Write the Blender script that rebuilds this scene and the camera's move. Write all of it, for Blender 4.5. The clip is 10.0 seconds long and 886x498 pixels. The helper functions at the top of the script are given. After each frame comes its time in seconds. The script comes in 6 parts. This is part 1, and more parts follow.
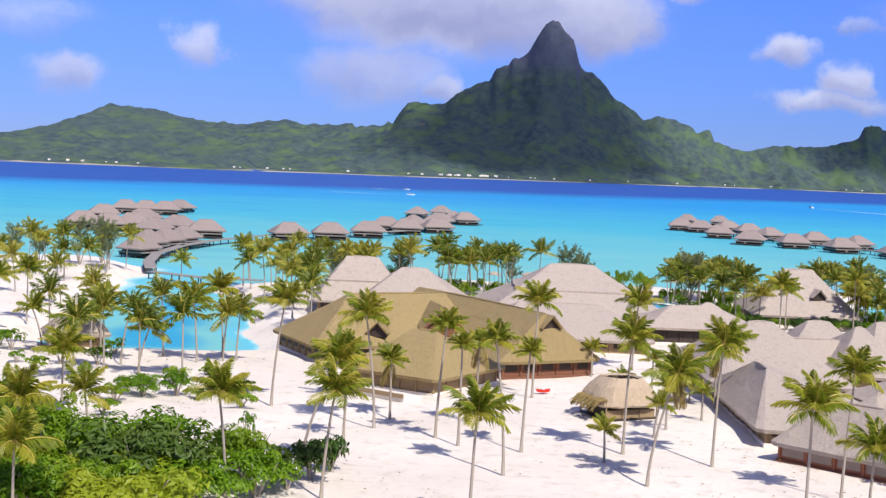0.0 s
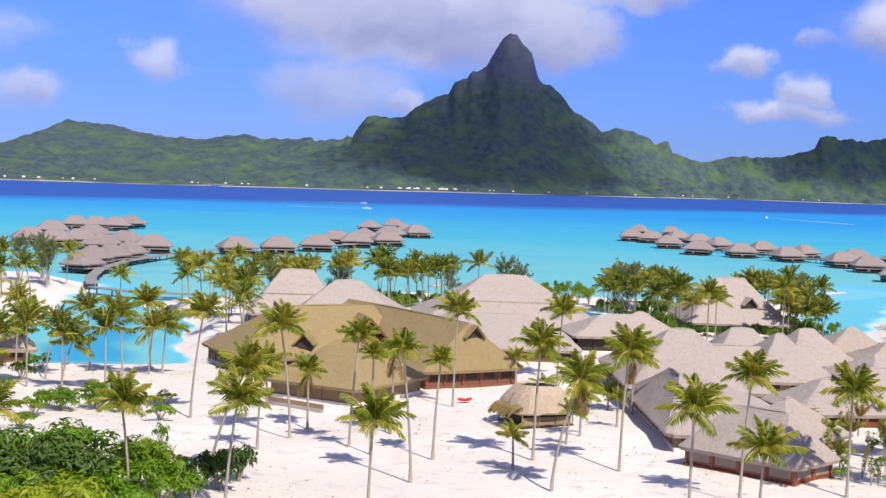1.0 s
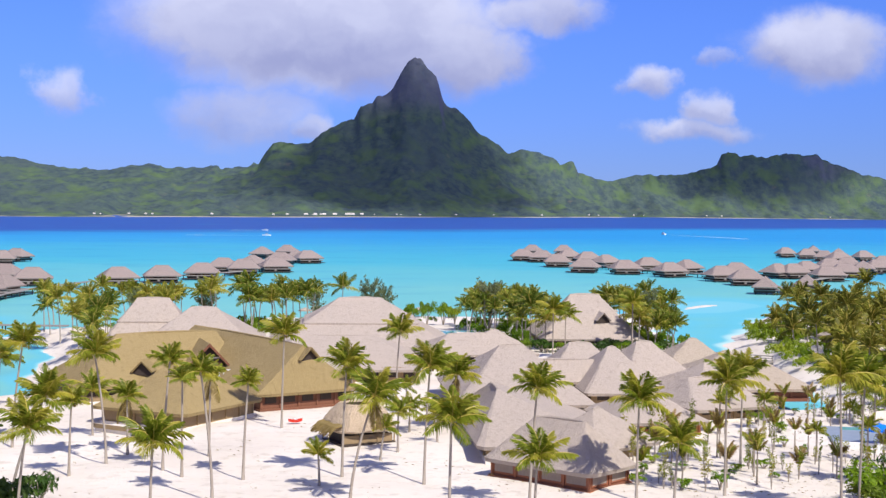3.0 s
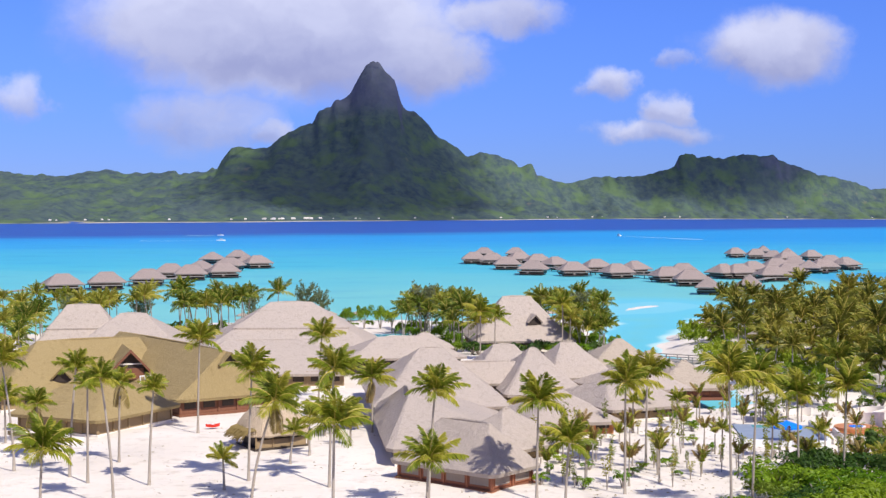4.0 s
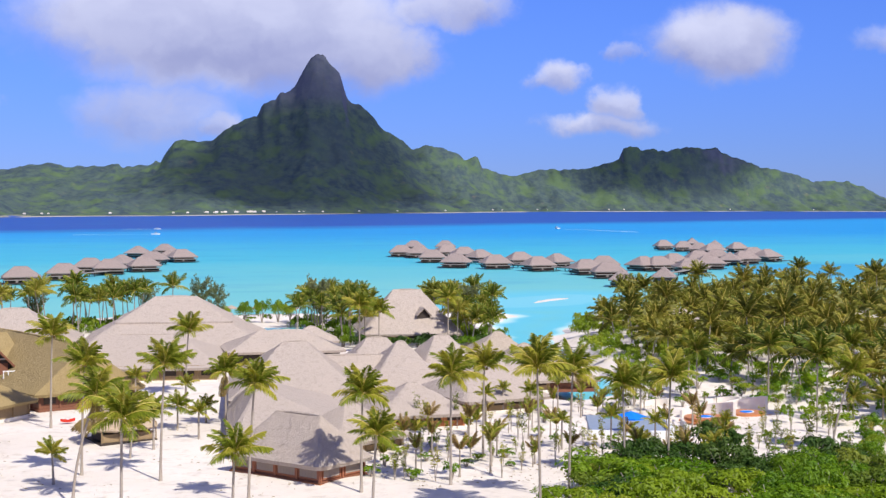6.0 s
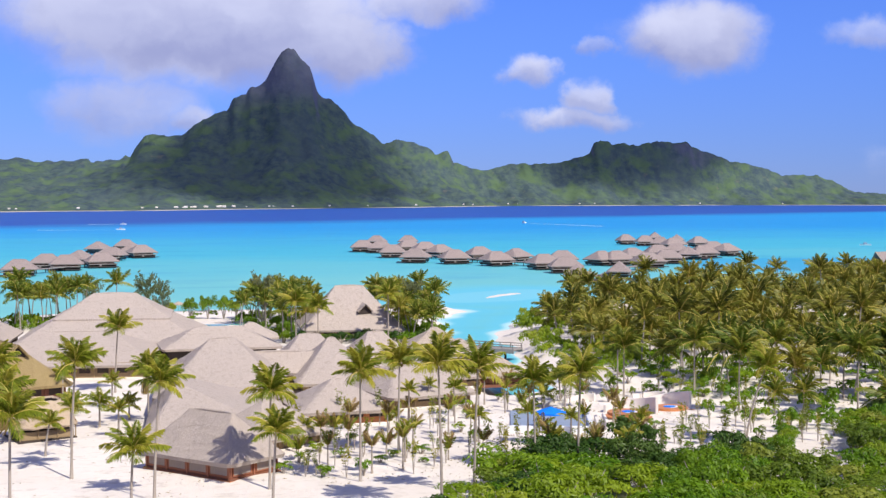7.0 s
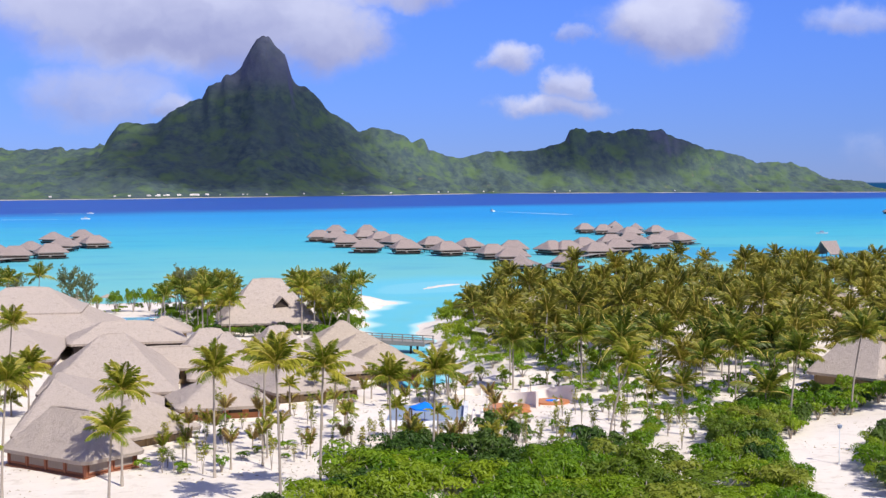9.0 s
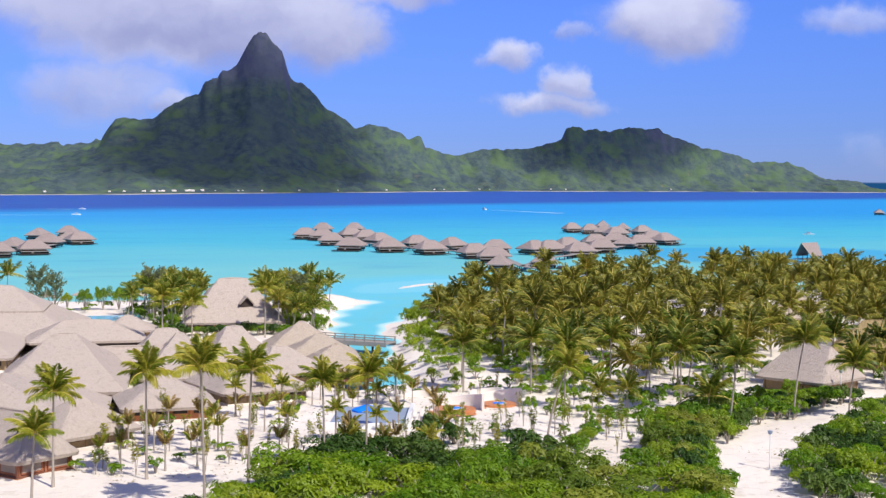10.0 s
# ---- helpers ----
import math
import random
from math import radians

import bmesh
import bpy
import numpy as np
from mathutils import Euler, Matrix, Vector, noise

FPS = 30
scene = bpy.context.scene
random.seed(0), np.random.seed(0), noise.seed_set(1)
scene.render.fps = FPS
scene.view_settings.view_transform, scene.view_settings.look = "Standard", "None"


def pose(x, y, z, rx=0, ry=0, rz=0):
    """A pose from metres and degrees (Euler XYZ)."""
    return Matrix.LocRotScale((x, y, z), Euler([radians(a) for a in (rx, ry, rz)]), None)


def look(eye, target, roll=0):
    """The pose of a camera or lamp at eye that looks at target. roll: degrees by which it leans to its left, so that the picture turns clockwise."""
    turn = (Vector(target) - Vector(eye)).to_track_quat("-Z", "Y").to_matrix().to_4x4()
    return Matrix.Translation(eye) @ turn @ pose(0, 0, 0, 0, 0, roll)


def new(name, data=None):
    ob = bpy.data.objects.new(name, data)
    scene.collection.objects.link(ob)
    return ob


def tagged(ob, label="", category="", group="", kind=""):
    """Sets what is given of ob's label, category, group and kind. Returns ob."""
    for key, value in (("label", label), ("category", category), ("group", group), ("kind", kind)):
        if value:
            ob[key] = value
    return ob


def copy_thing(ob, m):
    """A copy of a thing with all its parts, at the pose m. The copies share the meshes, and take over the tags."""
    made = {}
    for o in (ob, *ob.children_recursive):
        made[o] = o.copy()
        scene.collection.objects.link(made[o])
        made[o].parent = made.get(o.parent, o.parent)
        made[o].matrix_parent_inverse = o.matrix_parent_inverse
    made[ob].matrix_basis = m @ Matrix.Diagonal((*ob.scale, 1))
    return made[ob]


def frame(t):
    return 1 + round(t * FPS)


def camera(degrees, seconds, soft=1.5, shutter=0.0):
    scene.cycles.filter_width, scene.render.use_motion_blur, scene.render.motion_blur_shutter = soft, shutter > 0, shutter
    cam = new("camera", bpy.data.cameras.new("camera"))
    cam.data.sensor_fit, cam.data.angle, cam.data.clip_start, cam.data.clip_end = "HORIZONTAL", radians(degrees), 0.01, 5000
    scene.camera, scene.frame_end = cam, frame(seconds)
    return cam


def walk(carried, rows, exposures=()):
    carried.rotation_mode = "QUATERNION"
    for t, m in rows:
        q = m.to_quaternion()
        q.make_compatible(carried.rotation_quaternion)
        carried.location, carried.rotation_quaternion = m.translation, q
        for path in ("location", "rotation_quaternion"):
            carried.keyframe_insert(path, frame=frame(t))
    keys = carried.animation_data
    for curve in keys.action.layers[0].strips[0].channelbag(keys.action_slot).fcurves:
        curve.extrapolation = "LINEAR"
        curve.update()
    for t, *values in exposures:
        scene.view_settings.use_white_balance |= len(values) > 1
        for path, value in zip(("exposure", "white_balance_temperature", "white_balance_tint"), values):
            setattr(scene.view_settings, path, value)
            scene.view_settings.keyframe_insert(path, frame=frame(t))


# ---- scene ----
cam = camera(35.0, 10.0, soft=1.4)
PATH = [
    (0, (2.793, 0.349, 26.136), (2.784, 2.345, 26.015), 2.6),
    (0.5, (4.933, -0.439, 26.193), (4.947, 1.558, 26.081), 2.4),
    (1, (7.279, -1.388, 26.187), (7.323, 0.609, 26.087), 2.1),
    (1.5, (9.579, -2.342, 26.19), (9.651, -0.345, 26.101), 1.8),
    (2, (11.889, -3.283, 26.187), (11.993, -1.287, 26.109), 1.5),
    (2.5, (14.255, -4.234, 26.25), (14.391, -2.24, 26.181), 1.1),
    (4, (21.784, -6.673, 26.457), (22.005, -4.686, 26.399), 0.2),
    (4.5, (24.278, -7.349, 26.48), (24.52, -5.365, 26.422), 0.1),
    (5, (26.957, -7.969, 26.522), (27.216, -5.986, 26.462), 0.0),
    (6.5, (34.754, -10.011, 26.785), (35.065, -8.037, 26.713), 0.1),
    (7, (37.525, -10.739, 26.967), (37.855, -8.768, 26.891), 0.0),
    (7.5, (40.17, -11.48, 27.208), (40.513, -9.511, 27.126), -0.0),
    (8, (42.898, -12.322, 27.426), (43.249, -10.355, 27.34), -0.0),
    (8.5, (45.581, -13.22, 27.711), (45.936, -11.254, 27.621), -0.2),
    (9, (48.332, -14.202, 28.053), (48.69, -12.237, 27.959), -0.1),
    (9.5, (51.048, -15.167, 28.444), (51.408, -13.202, 28.348), 0.1),
    (10, (53.941, -16.086, 28.788), (54.302, -14.122, 28.69), 0.3),
]
walk(cam, [(t, look(eye, target, roll)) for t, eye, target, roll in PATH])

# ---- world, sun, exposure ----
SUN_EL, SUN_DIR = radians(48), Vector((0.51, -0.86, 0)).normalized()
sun_vec = (SUN_DIR * math.cos(SUN_EL) + Vector((0, 0, math.sin(SUN_EL)))).normalized()
sun = new("sun", bpy.data.lights.new("sun", "SUN"))
sun.data.energy, sun.data.angle, sun.data.color = 3.3, radians(0.5), (1.0, 0.945, 0.85)
sun.matrix_world = look(sun_vec * 100, (0, 0, 0))
scene.view_settings.exposure = 0.75


class Nodes:
    """Small helper that wires shader nodes."""

    def __init__(self, tree):
        self.t = tree

    def n(self, kind):
        return self.t.nodes.new(kind)

    def link(self, a, b):
        self.t.links.new(a, b)

    def put(self, sock, v):
        if isinstance(v, (int, float)):
            sock.default_value = v
        elif isinstance(v, (tuple, list)):
            sock.default_value = v
        else:
            self.link(v, sock)

    def math(self, op, a, b=0.0, c=0.0, clamp=False):
        m = self.n("ShaderNodeMath")
        m.operation, m.use_clamp = op, clamp
        self.put(m.inputs[0], a), self.put(m.inputs[1], b), self.put(m.inputs[2], c)
        return m.outputs[0]

    def ramp01(self, v, lo, hi, a=0.0, b=1.0, kind="SMOOTHSTEP"):
        m = self.n("ShaderNodeMapRange")
        m.interpolation_type = kind
        for i, x in enumerate((v, lo, hi, a, b)):
            self.put(m.inputs[i], x)
        return m.outputs[0]

    def mix(self, f, a, b, how="MIX"):
        m = self.n("ShaderNodeMix")
        m.data_type, m.blend_type = "RGBA", how
        self.put(m.inputs["Factor"], f)
        self.put(m.inputs[6], a if not isinstance(a, tuple) else (*a[:3], 1))
        self.put(m.inputs[7], b if not isinstance(b, tuple) else (*b[:3], 1))
        return m.outputs[2]

    def noise(self, vec, scale, detail=4.0, rough=0.55, out="Fac"):
        m = self.n("ShaderNodeTexNoise")
        m.inputs["Scale"].default_value, m.inputs["Detail"].default_value, m.inputs["Roughness"].default_value = scale, detail, rough
        if vec is not None:
            self.link(vec, m.inputs["Vector"])
        return m.outputs[out]


def make_world():
    world = bpy.data.worlds.new("sky")
    world.use_nodes = True
    scene.world = world
    N = Nodes(world.node_tree)
    world.node_tree.nodes.clear()
    sky = N.n("ShaderNodeTexSky")
    sky.sky_type, sky.sun_disc, sky.sun_elevation, sky.sun_rotation = "NISHITA", False, SUN_EL, math.atan2(SUN_DIR.x, SUN_DIR.y)
    sky.altitude, sky.air_density, sky.dust_density, sky.ozone_density = 0.0, 1.0, 0.0, 5.0
    co = N.n("ShaderNodeTexCoord")
    sep = N.n("ShaderNodeSeparateXYZ")
    N.link(co.outputs["Generated"], sep.inputs[0])
    ahead = N.math("MAXIMUM", sep.outputs[1], 0.05)
    u0, v0 = N.math("DIVIDE", sep.outputs[0], ahead), N.math("DIVIDE", sep.outputs[2], ahead)
    wu, wv = N.noise(co.outputs["Generated"], 26.0, 5.0, 0.6), N.noise(co.outputs["Generated"], 31.0, 5.0, 0.6)
    u = N.math("ADD", u0, N.math("MULTIPLY", N.math("SUBTRACT", wu, 0.5), 0.06))
    v = N.math("ADD", v0, N.math("MULTIPLY", N.math("SUBTRACT", wv, 0.5), 0.026))
    flat = N.n("ShaderNodeCombineXYZ")
    N.put(flat.inputs[0], u), N.put(flat.inputs[1], N.math("MULTIPLY", v, 1.6))
    big, fine = N.noise(flat.outputs[0], 9.0, 5.0, 0.55), N.noise(flat.outputs[0], 34.0, 4.0, 0.6)
    # cloud banks: centre and half size in tangents of azimuth and elevation, weight
    banks = [(-0.006, 0.127, 0.150, 0.056, 1.35), (0.097, 0.108, 0.052, 0.034, 1.2), (-0.052, 0.062, 0.06, 0.03, 0.72), (-0.008, 0.052, 0.026, 0.014, 0.8), (0.149, 0.138, 0.06, 0.016, 0.9), (0.235, 0.090, 0.026, 0.013, 0.85), (0.263, 0.055, 0.048, 0.011, 0.85), (0.277, 0.071, 0.020, 0.015, 0.85),
             (0.354, 0.118, 0.066, 0.03, 1.15), (0.281, 0.110, 0.014, 0.008, 0.6), (-0.180, 0.078, 0.022, 0.02, 0.75), (-0.280, 0.052, 0.032, 0.018, 0.8), (-0.30, 0.09, 0.05, 0.02, 0.5), (0.51, 0.024, 0.04, 0.02, 0.35), (0.50, 0.125, 0.05, 0.015, 0.6)]
    total = low = heft = None
    for cx, cy, rx, ry, w in banks:
        dx = N.math("DIVIDE", N.math("SUBTRACT", u, cx), rx)
        dy = N.math("DIVIDE", N.math("SUBTRACT", v, cy), ry)
        d2 = N.math("ADD", N.math("MULTIPLY", dx, dx), N.math("MULTIPLY", dy, dy))
        g = N.math("MULTIPLY", N.ramp01(N.math("SQRT", d2), 0.35, 1.35, 1.0, 0.0), w)
        lit = N.ramp01(dy, -0.65, 0.6)
        low = N.math("MULTIPLY", g, lit) if total is None else N.math("ADD", low, N.math("MULTIPLY", g, lit))
        heft = g if total is None else N.math("ADD", heft, g)
        total = g if total is None else N.math("MAXIMUM", total, g)
    # broken cumulus added over the unseen rest of the sky as fill light
    rest = N.math("MULTIPLY", N.ramp01(N.noise(co.outputs["Generated"], 3.0, 6.0), 0.40, 0.58), N.ramp01(v0, 0.2, 0.4))
    total = N.math("MAXIMUM", total, rest)
    body = N.math("ADD", total, N.math("MULTIPLY", N.math("SUBTRACT", big, 0.5), 0.8))
    body = N.math("ADD", body, N.math("MULTIPLY", N.math("SUBTRACT", fine, 0.5), 0.3))
    dens = N.math("MULTIPLY", N.ramp01(body, 0.1, 1.05), N.ramp01(total, 0.02, 0.25))
    shade = N.math("ADD", N.math("MULTIPLY", N.math("DIVIDE", low, N.math("MAXIMUM", heft, 0.05)), 0.75), N.math("MULTIPLY", N.ramp01(N.noise(flat.outputs[0], 14.0, 3.0), 0.35, 0.65), 0.3), clamp=True)
    cloud = N.mix(shade, (3.9, 4.1, 6.7), (8.0, 8.2, 10.4))
    hazy = N.ramp01(sep.outputs[2], 0.0, 0.16)
    tint = N.mix(1.0, sky.outputs[0], N.mix(hazy, (0.36, 0.53, 1.34), (0.50, 0.70, 1.58)), "MULTIPLY")
    colour = N.mix(N.math("MULTIPLY", dens, 0.9), tint, cloud)
    below = N.ramp01(sep.outputs[2], -0.001, 0.0005)
    colour = N.mix(below, (0.15, 0.9, 2.4), colour)
    bg = N.n("ShaderNodeBackground")
    N.link(colour, bg.inputs[0])
    bg.inputs[1].default_value = 0.055
    out = N.n("ShaderNodeOutputWorld")
    N.link(bg.outputs[0], out.inputs[0])


make_world()


# ---- materials ----
def material(name, build, rough=0.8, spec=0.3):
    """build(N, vec) gives colour and, if it likes, bump height and bump strength."""
    m = bpy.data.materials.new(name)
    m.use_nodes = True
    N = Nodes(m.node_tree)
    bsdf = m.node_tree.nodes["Principled BSDF"]
    bsdf.inputs["Roughness"].default_value = rough
    bsdf.inputs["Specular IOR Level"].default_value = spec
    co = N.n("ShaderNodeTexCoord")
    colour, height, strength, dist = build(N, co.outputs["Object"])
    N.put(bsdf.inputs["Base Color"], colour if not isinstance(colour, tuple) else (*colour[:3], 1))
    if height is not None:
        b = N.n("ShaderNodeBump")
        b.inputs["Strength"].default_value, b.inputs["Distance"].default_value = strength, dist
        N.link(height, b.inputs["Height"])
        N.link(b.outputs[0], bsdf.inputs["Normal"])
    return m


def rnd(N):
    return N.n("ShaderNodeObjectInfo").outputs["Random"]


def stretched(N, vec, sx, sy, sz):
    m = N.n("ShaderNodeMapping")
    m.inputs["Scale"].default_value = (sx, sy, sz)
    N.link(vec, m.inputs[0])
    return m.outputs[0]


def thatch_build(dark, light, stain):
    def build(N, vec):
        fine = N.noise(stretched(N, vec, 3.0, 3.0, 14.0), 2.2, 5.0, 0.7)
        patch = N.noise(vec, 0.22, 4.0, 0.6)
        c = N.mix(N.ramp01(fine, 0.1, 0.9), dark, light)
        c = N.mix(N.math("MULTIPLY", N.ramp01(patch, 0.42, 0.68), 0.75), c, stain)
        streak = N.noise(stretched(N, vec, 1.6, 1.6, 0.35), 1.0, 4.0, 0.65)
        c = N.mix(N.math("MULTIPLY", N.ramp01(streak, 0.50, 0.72), 0.6), c, dark)
        lines = N.noise(stretched(N, vec, 5.0, 5.0, 0.5), 1.0, 3.0, 0.6)
        c = N.mix(N.math("MULTIPLY", N.ramp01(lines, 0.52, 0.66), 0.4), c, light)
        c = N.mix(N.math("MULTIPLY", rnd(N), 0.25), c, stain)
        return c, N.math("ADD", fine, streak), 0.9, 0.16
    return build


def wood_build(dark, light):
    def build(N, vec):
        grain = N.noise(stretched(N, vec, 6.0, 6.0, 0.8), 2.0, 5.0, 0.65)
        patch = N.noise(vec, 0.7, 3.0)
        c = N.mix(grain, dark, light)
        c = N.mix(N.math("MULTIPLY", patch, 0.4), c, dark)
        return c, grain, 0.4, 0.02
    return build


def sand_build(N, vec):
    big, mid, fine = N.noise(vec, 0.06, 4.0), N.noise(vec, 0.5, 5.0, 0.65), N.noise(vec, 6.0, 4.0, 0.7)
    c = N.mix(N.ramp01(big, 0.35, 0.7), (0.755, 0.688, 0.618), (0.675, 0.602, 0.528))
    c = N.mix(N.math("MULTIPLY", N.ramp01(mid, 0.5, 0.72), 0.6), c, (0.50, 0.43, 0.36))
    track = N.noise(stretched(N, vec, 0.35, 1.0, 1.0), 1.4, 5.0, 0.7)
    c = N.mix(N.math("MULTIPLY", N.ramp01(track, 0.58, 0.70), 0.42), c, (0.42, 0.35, 0.28))
    c = N.mix(N.math("MULTIPLY", fine, 0.15), c, (0.55, 0.5, 0.42))
    return c, N.math("ADD", mid, N.math("MULTIPLY", fine, 0.3)), 0.6, 0.25


def bark_build(N, vec):
    ring = N.noise(stretched(N, vec, 1.0, 1.0, 9.0), 2.0, 3.0)
    c = N.mix(ring, (0.25, 0.21, 0.175), (0.43, 0.38, 0.33))
    c = N.mix(N.math("MULTIPLY", rnd(N), 0.3), c, (0.28, 0.22, 0.16))
    return c, ring, 0.6, 0.03


def leaf_material(name, dark, light, warm, glow=0.35):
    m = bpy.data.materials.new(name)
    m.use_nodes = True
    N = Nodes(m.node_tree)
    m.node_tree.nodes.clear()
    isl = N.n("ShaderNodeNewGeometry").outputs["Random Per Island"]
    c = N.mix(N.ramp01(isl, 0.0, 1.0, kind="LINEAR"), dark, light)
    c = N.mix(N.math("MULTIPLY", N.ramp01(rnd(N), 0.3, 1.0), 0.75), c, warm)
    c = N.mix(N.math("MULTIPLY", N.ramp01(rnd(N), 0.45, 0.0), 0.55), c, dark)
    co = N.n("ShaderNodeTexCoord")
    c = N.mix(N.math("MULTIPLY", N.noise(co.outputs["Object"], 1.3, 3.0), 0.35), c, dark)
    wide = N.noise(co.outputs["Object"], 0.16, 3.0)
    c = N.mix(N.math("MULTIPLY", N.ramp01(wide, 0.52, 0.66), 0.5), c, warm)
    c = N.mix(N.math("MULTIPLY", N.ramp01(wide, 0.48, 0.34), 0.6), c, dark)
    d, tr, gl = N.n("ShaderNodeBsdfDiffuse"), N.n("ShaderNodeBsdfTranslucent"), N.n("ShaderNodeBsdfGlossy")
    gl.inputs["Roughness"].default_value = 0.45
    N.link(c, d.inputs[0]), N.link(c, tr.inputs[0])
    a, b = N.n("ShaderNodeMixShader"), N.n("ShaderNodeMixShader")
    a.inputs[0].default_value, b.inputs[0].default_value = glow, 0.02
    N.link(d.outputs[0], a.inputs[1]), N.link(tr.outputs[0], a.inputs[2])
    N.link(a.outputs[0], b.inputs[1]), N.link(gl.outputs[0], b.inputs[2])
    out = N.n("ShaderNodeOutputMaterial")
    N.link(b.outputs[0], out.inputs[0])
    return m


def water_build(N, vec):
    att = N.n("ShaderNodeAttribute")
    att.attribute_name = "shallow"
    at = att.outputs["Fac"]
    sep = N.n("ShaderNodeSeparateXYZ")
    N.link(vec, sep.inputs[0])
    wav = N.noise(stretched(N, vec, 1.0, 2.5, 1.0), 0.004, 4.0, 0.6)
    far = N.math("ADD", sep.outputs[1], N.math("MULTIPLY", N.math("SUBTRACT", wav, 0.5), 320.0))
    far = N.math("ADD", far, N.math("MULTIPLY", sep.outputs[0], -0.12))
    edge = N.math("ADD", far, N.math("MULTIPLY", sep.outputs[0], -0.62))
    c = N.mix(N.ramp01(far, 290.0, 680.0), (0.17, 0.47, 0.455), (0.062, 0.395, 0.50))
    c = N.mix(N.ramp01(far, 560.0, 1180.0), c, (0.022, 0.26, 0.56))
    c = N.mix(N.ramp01(edge, 1180.0, 1480.0), c, (0.026, 0.080, 0.32))
    mott = N.noise(stretched(N, vec, 1.0, 1.6, 1.0), 0.02, 5.0, 0.6)
    c = N.mix(N.math("MULTIPLY", N.ramp01(mott, 0.5, 0.75), 0.3), c, (0.005, 0.2, 0.42))
    c = N.mix(N.ramp01(at, 0.0, -1.0), c, (0.035, 0.31, 0.48))
    c = N.mix(N.ramp01(at, 0.05, 0.8), c, (0.12, 0.47, 0.57))
    c = N.mix(N.ramp01(at, 0.80, 1.0), c, (0.46, 0.68, 0.68))
    # deeper pool beyond the grove
    px = N.math("DIVIDE", N.math("SUBTRACT", sep.outputs[0], 285.0), 75.0)
    py = N.math("DIVIDE", N.math("SUBTRACT", sep.outputs[1], 500.0), 75.0)
    pool = N.math("ADD", N.math("SQRT", N.math("ADD", N.math("MULTIPLY", px, px), N.math("MULTIPLY", py, py))), N.math("MULTIPLY", N.math("SUBTRACT", mott, 0.5), 0.8))
    c = N.mix(N.ramp01(pool, 1.05, 0.75, 0.0, 0.7), c, (0.028, 0.29, 0.52))
    reef = N.noise(stretched(N, vec, 0.5, 1.6, 1.0), 0.012, 5.0, 0.65)
    c = N.mix(N.ramp01(reef, 0.60, 0.74, 0.0, 0.35), c, (0.03, 0.27, 0.40))
    rip = N.noise(stretched(N, vec, 1.0, 1.8, 1.0), 0.7, 4.0, 0.6)
    return c, rip, 0.25, 0.15


def hill_build(N, vec):
    sep = N.n("ShaderNodeSeparateXYZ")
    N.link(N.n("ShaderNodeNewGeometry").outputs["Normal"], sep.inputs[0])
    run = stretched(N, vec, 1.0, 0.48, 1.0)
    tree, big, mid = N.noise(run, 0.045, 6.0, 0.72), N.noise(run, 0.005, 4.0), N.noise(run, 0.016, 5.0, 0.62)
    # forest and rock colours carry a blue-grey tint that paints in distance haze
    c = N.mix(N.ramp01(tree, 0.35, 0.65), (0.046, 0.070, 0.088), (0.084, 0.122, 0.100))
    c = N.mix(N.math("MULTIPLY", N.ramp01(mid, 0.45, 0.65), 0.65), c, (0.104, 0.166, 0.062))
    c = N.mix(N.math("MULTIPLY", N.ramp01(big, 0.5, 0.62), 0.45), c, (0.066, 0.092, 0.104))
    soil = N.math("MULTIPLY", N.ramp01(N.noise(run, 0.03, 4.0), 0.64, 0.74), 0.3)
    c = N.mix(soil, c, (0.23, 0.20, 0.13))
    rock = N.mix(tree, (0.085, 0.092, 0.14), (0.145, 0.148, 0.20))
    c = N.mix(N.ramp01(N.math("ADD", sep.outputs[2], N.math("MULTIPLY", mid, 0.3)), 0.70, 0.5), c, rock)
    place = N.n("ShaderNodeSeparateXYZ")
    N.link(vec, place.inputs[0])
    # bare basalt on the tower, its grey shifted to blue for haze
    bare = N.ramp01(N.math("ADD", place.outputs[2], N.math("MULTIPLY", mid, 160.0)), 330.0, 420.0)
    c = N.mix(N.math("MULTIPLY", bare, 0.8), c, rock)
    c = N.mix(N.math("MULTIPLY", N.ramp01(place.outputs[2], 1.8, 0.7), N.ramp01(big, 0.35, 0.55)), c, (0.42, 0.38, 0.31))
    return c, tree, 0.5, 10.0


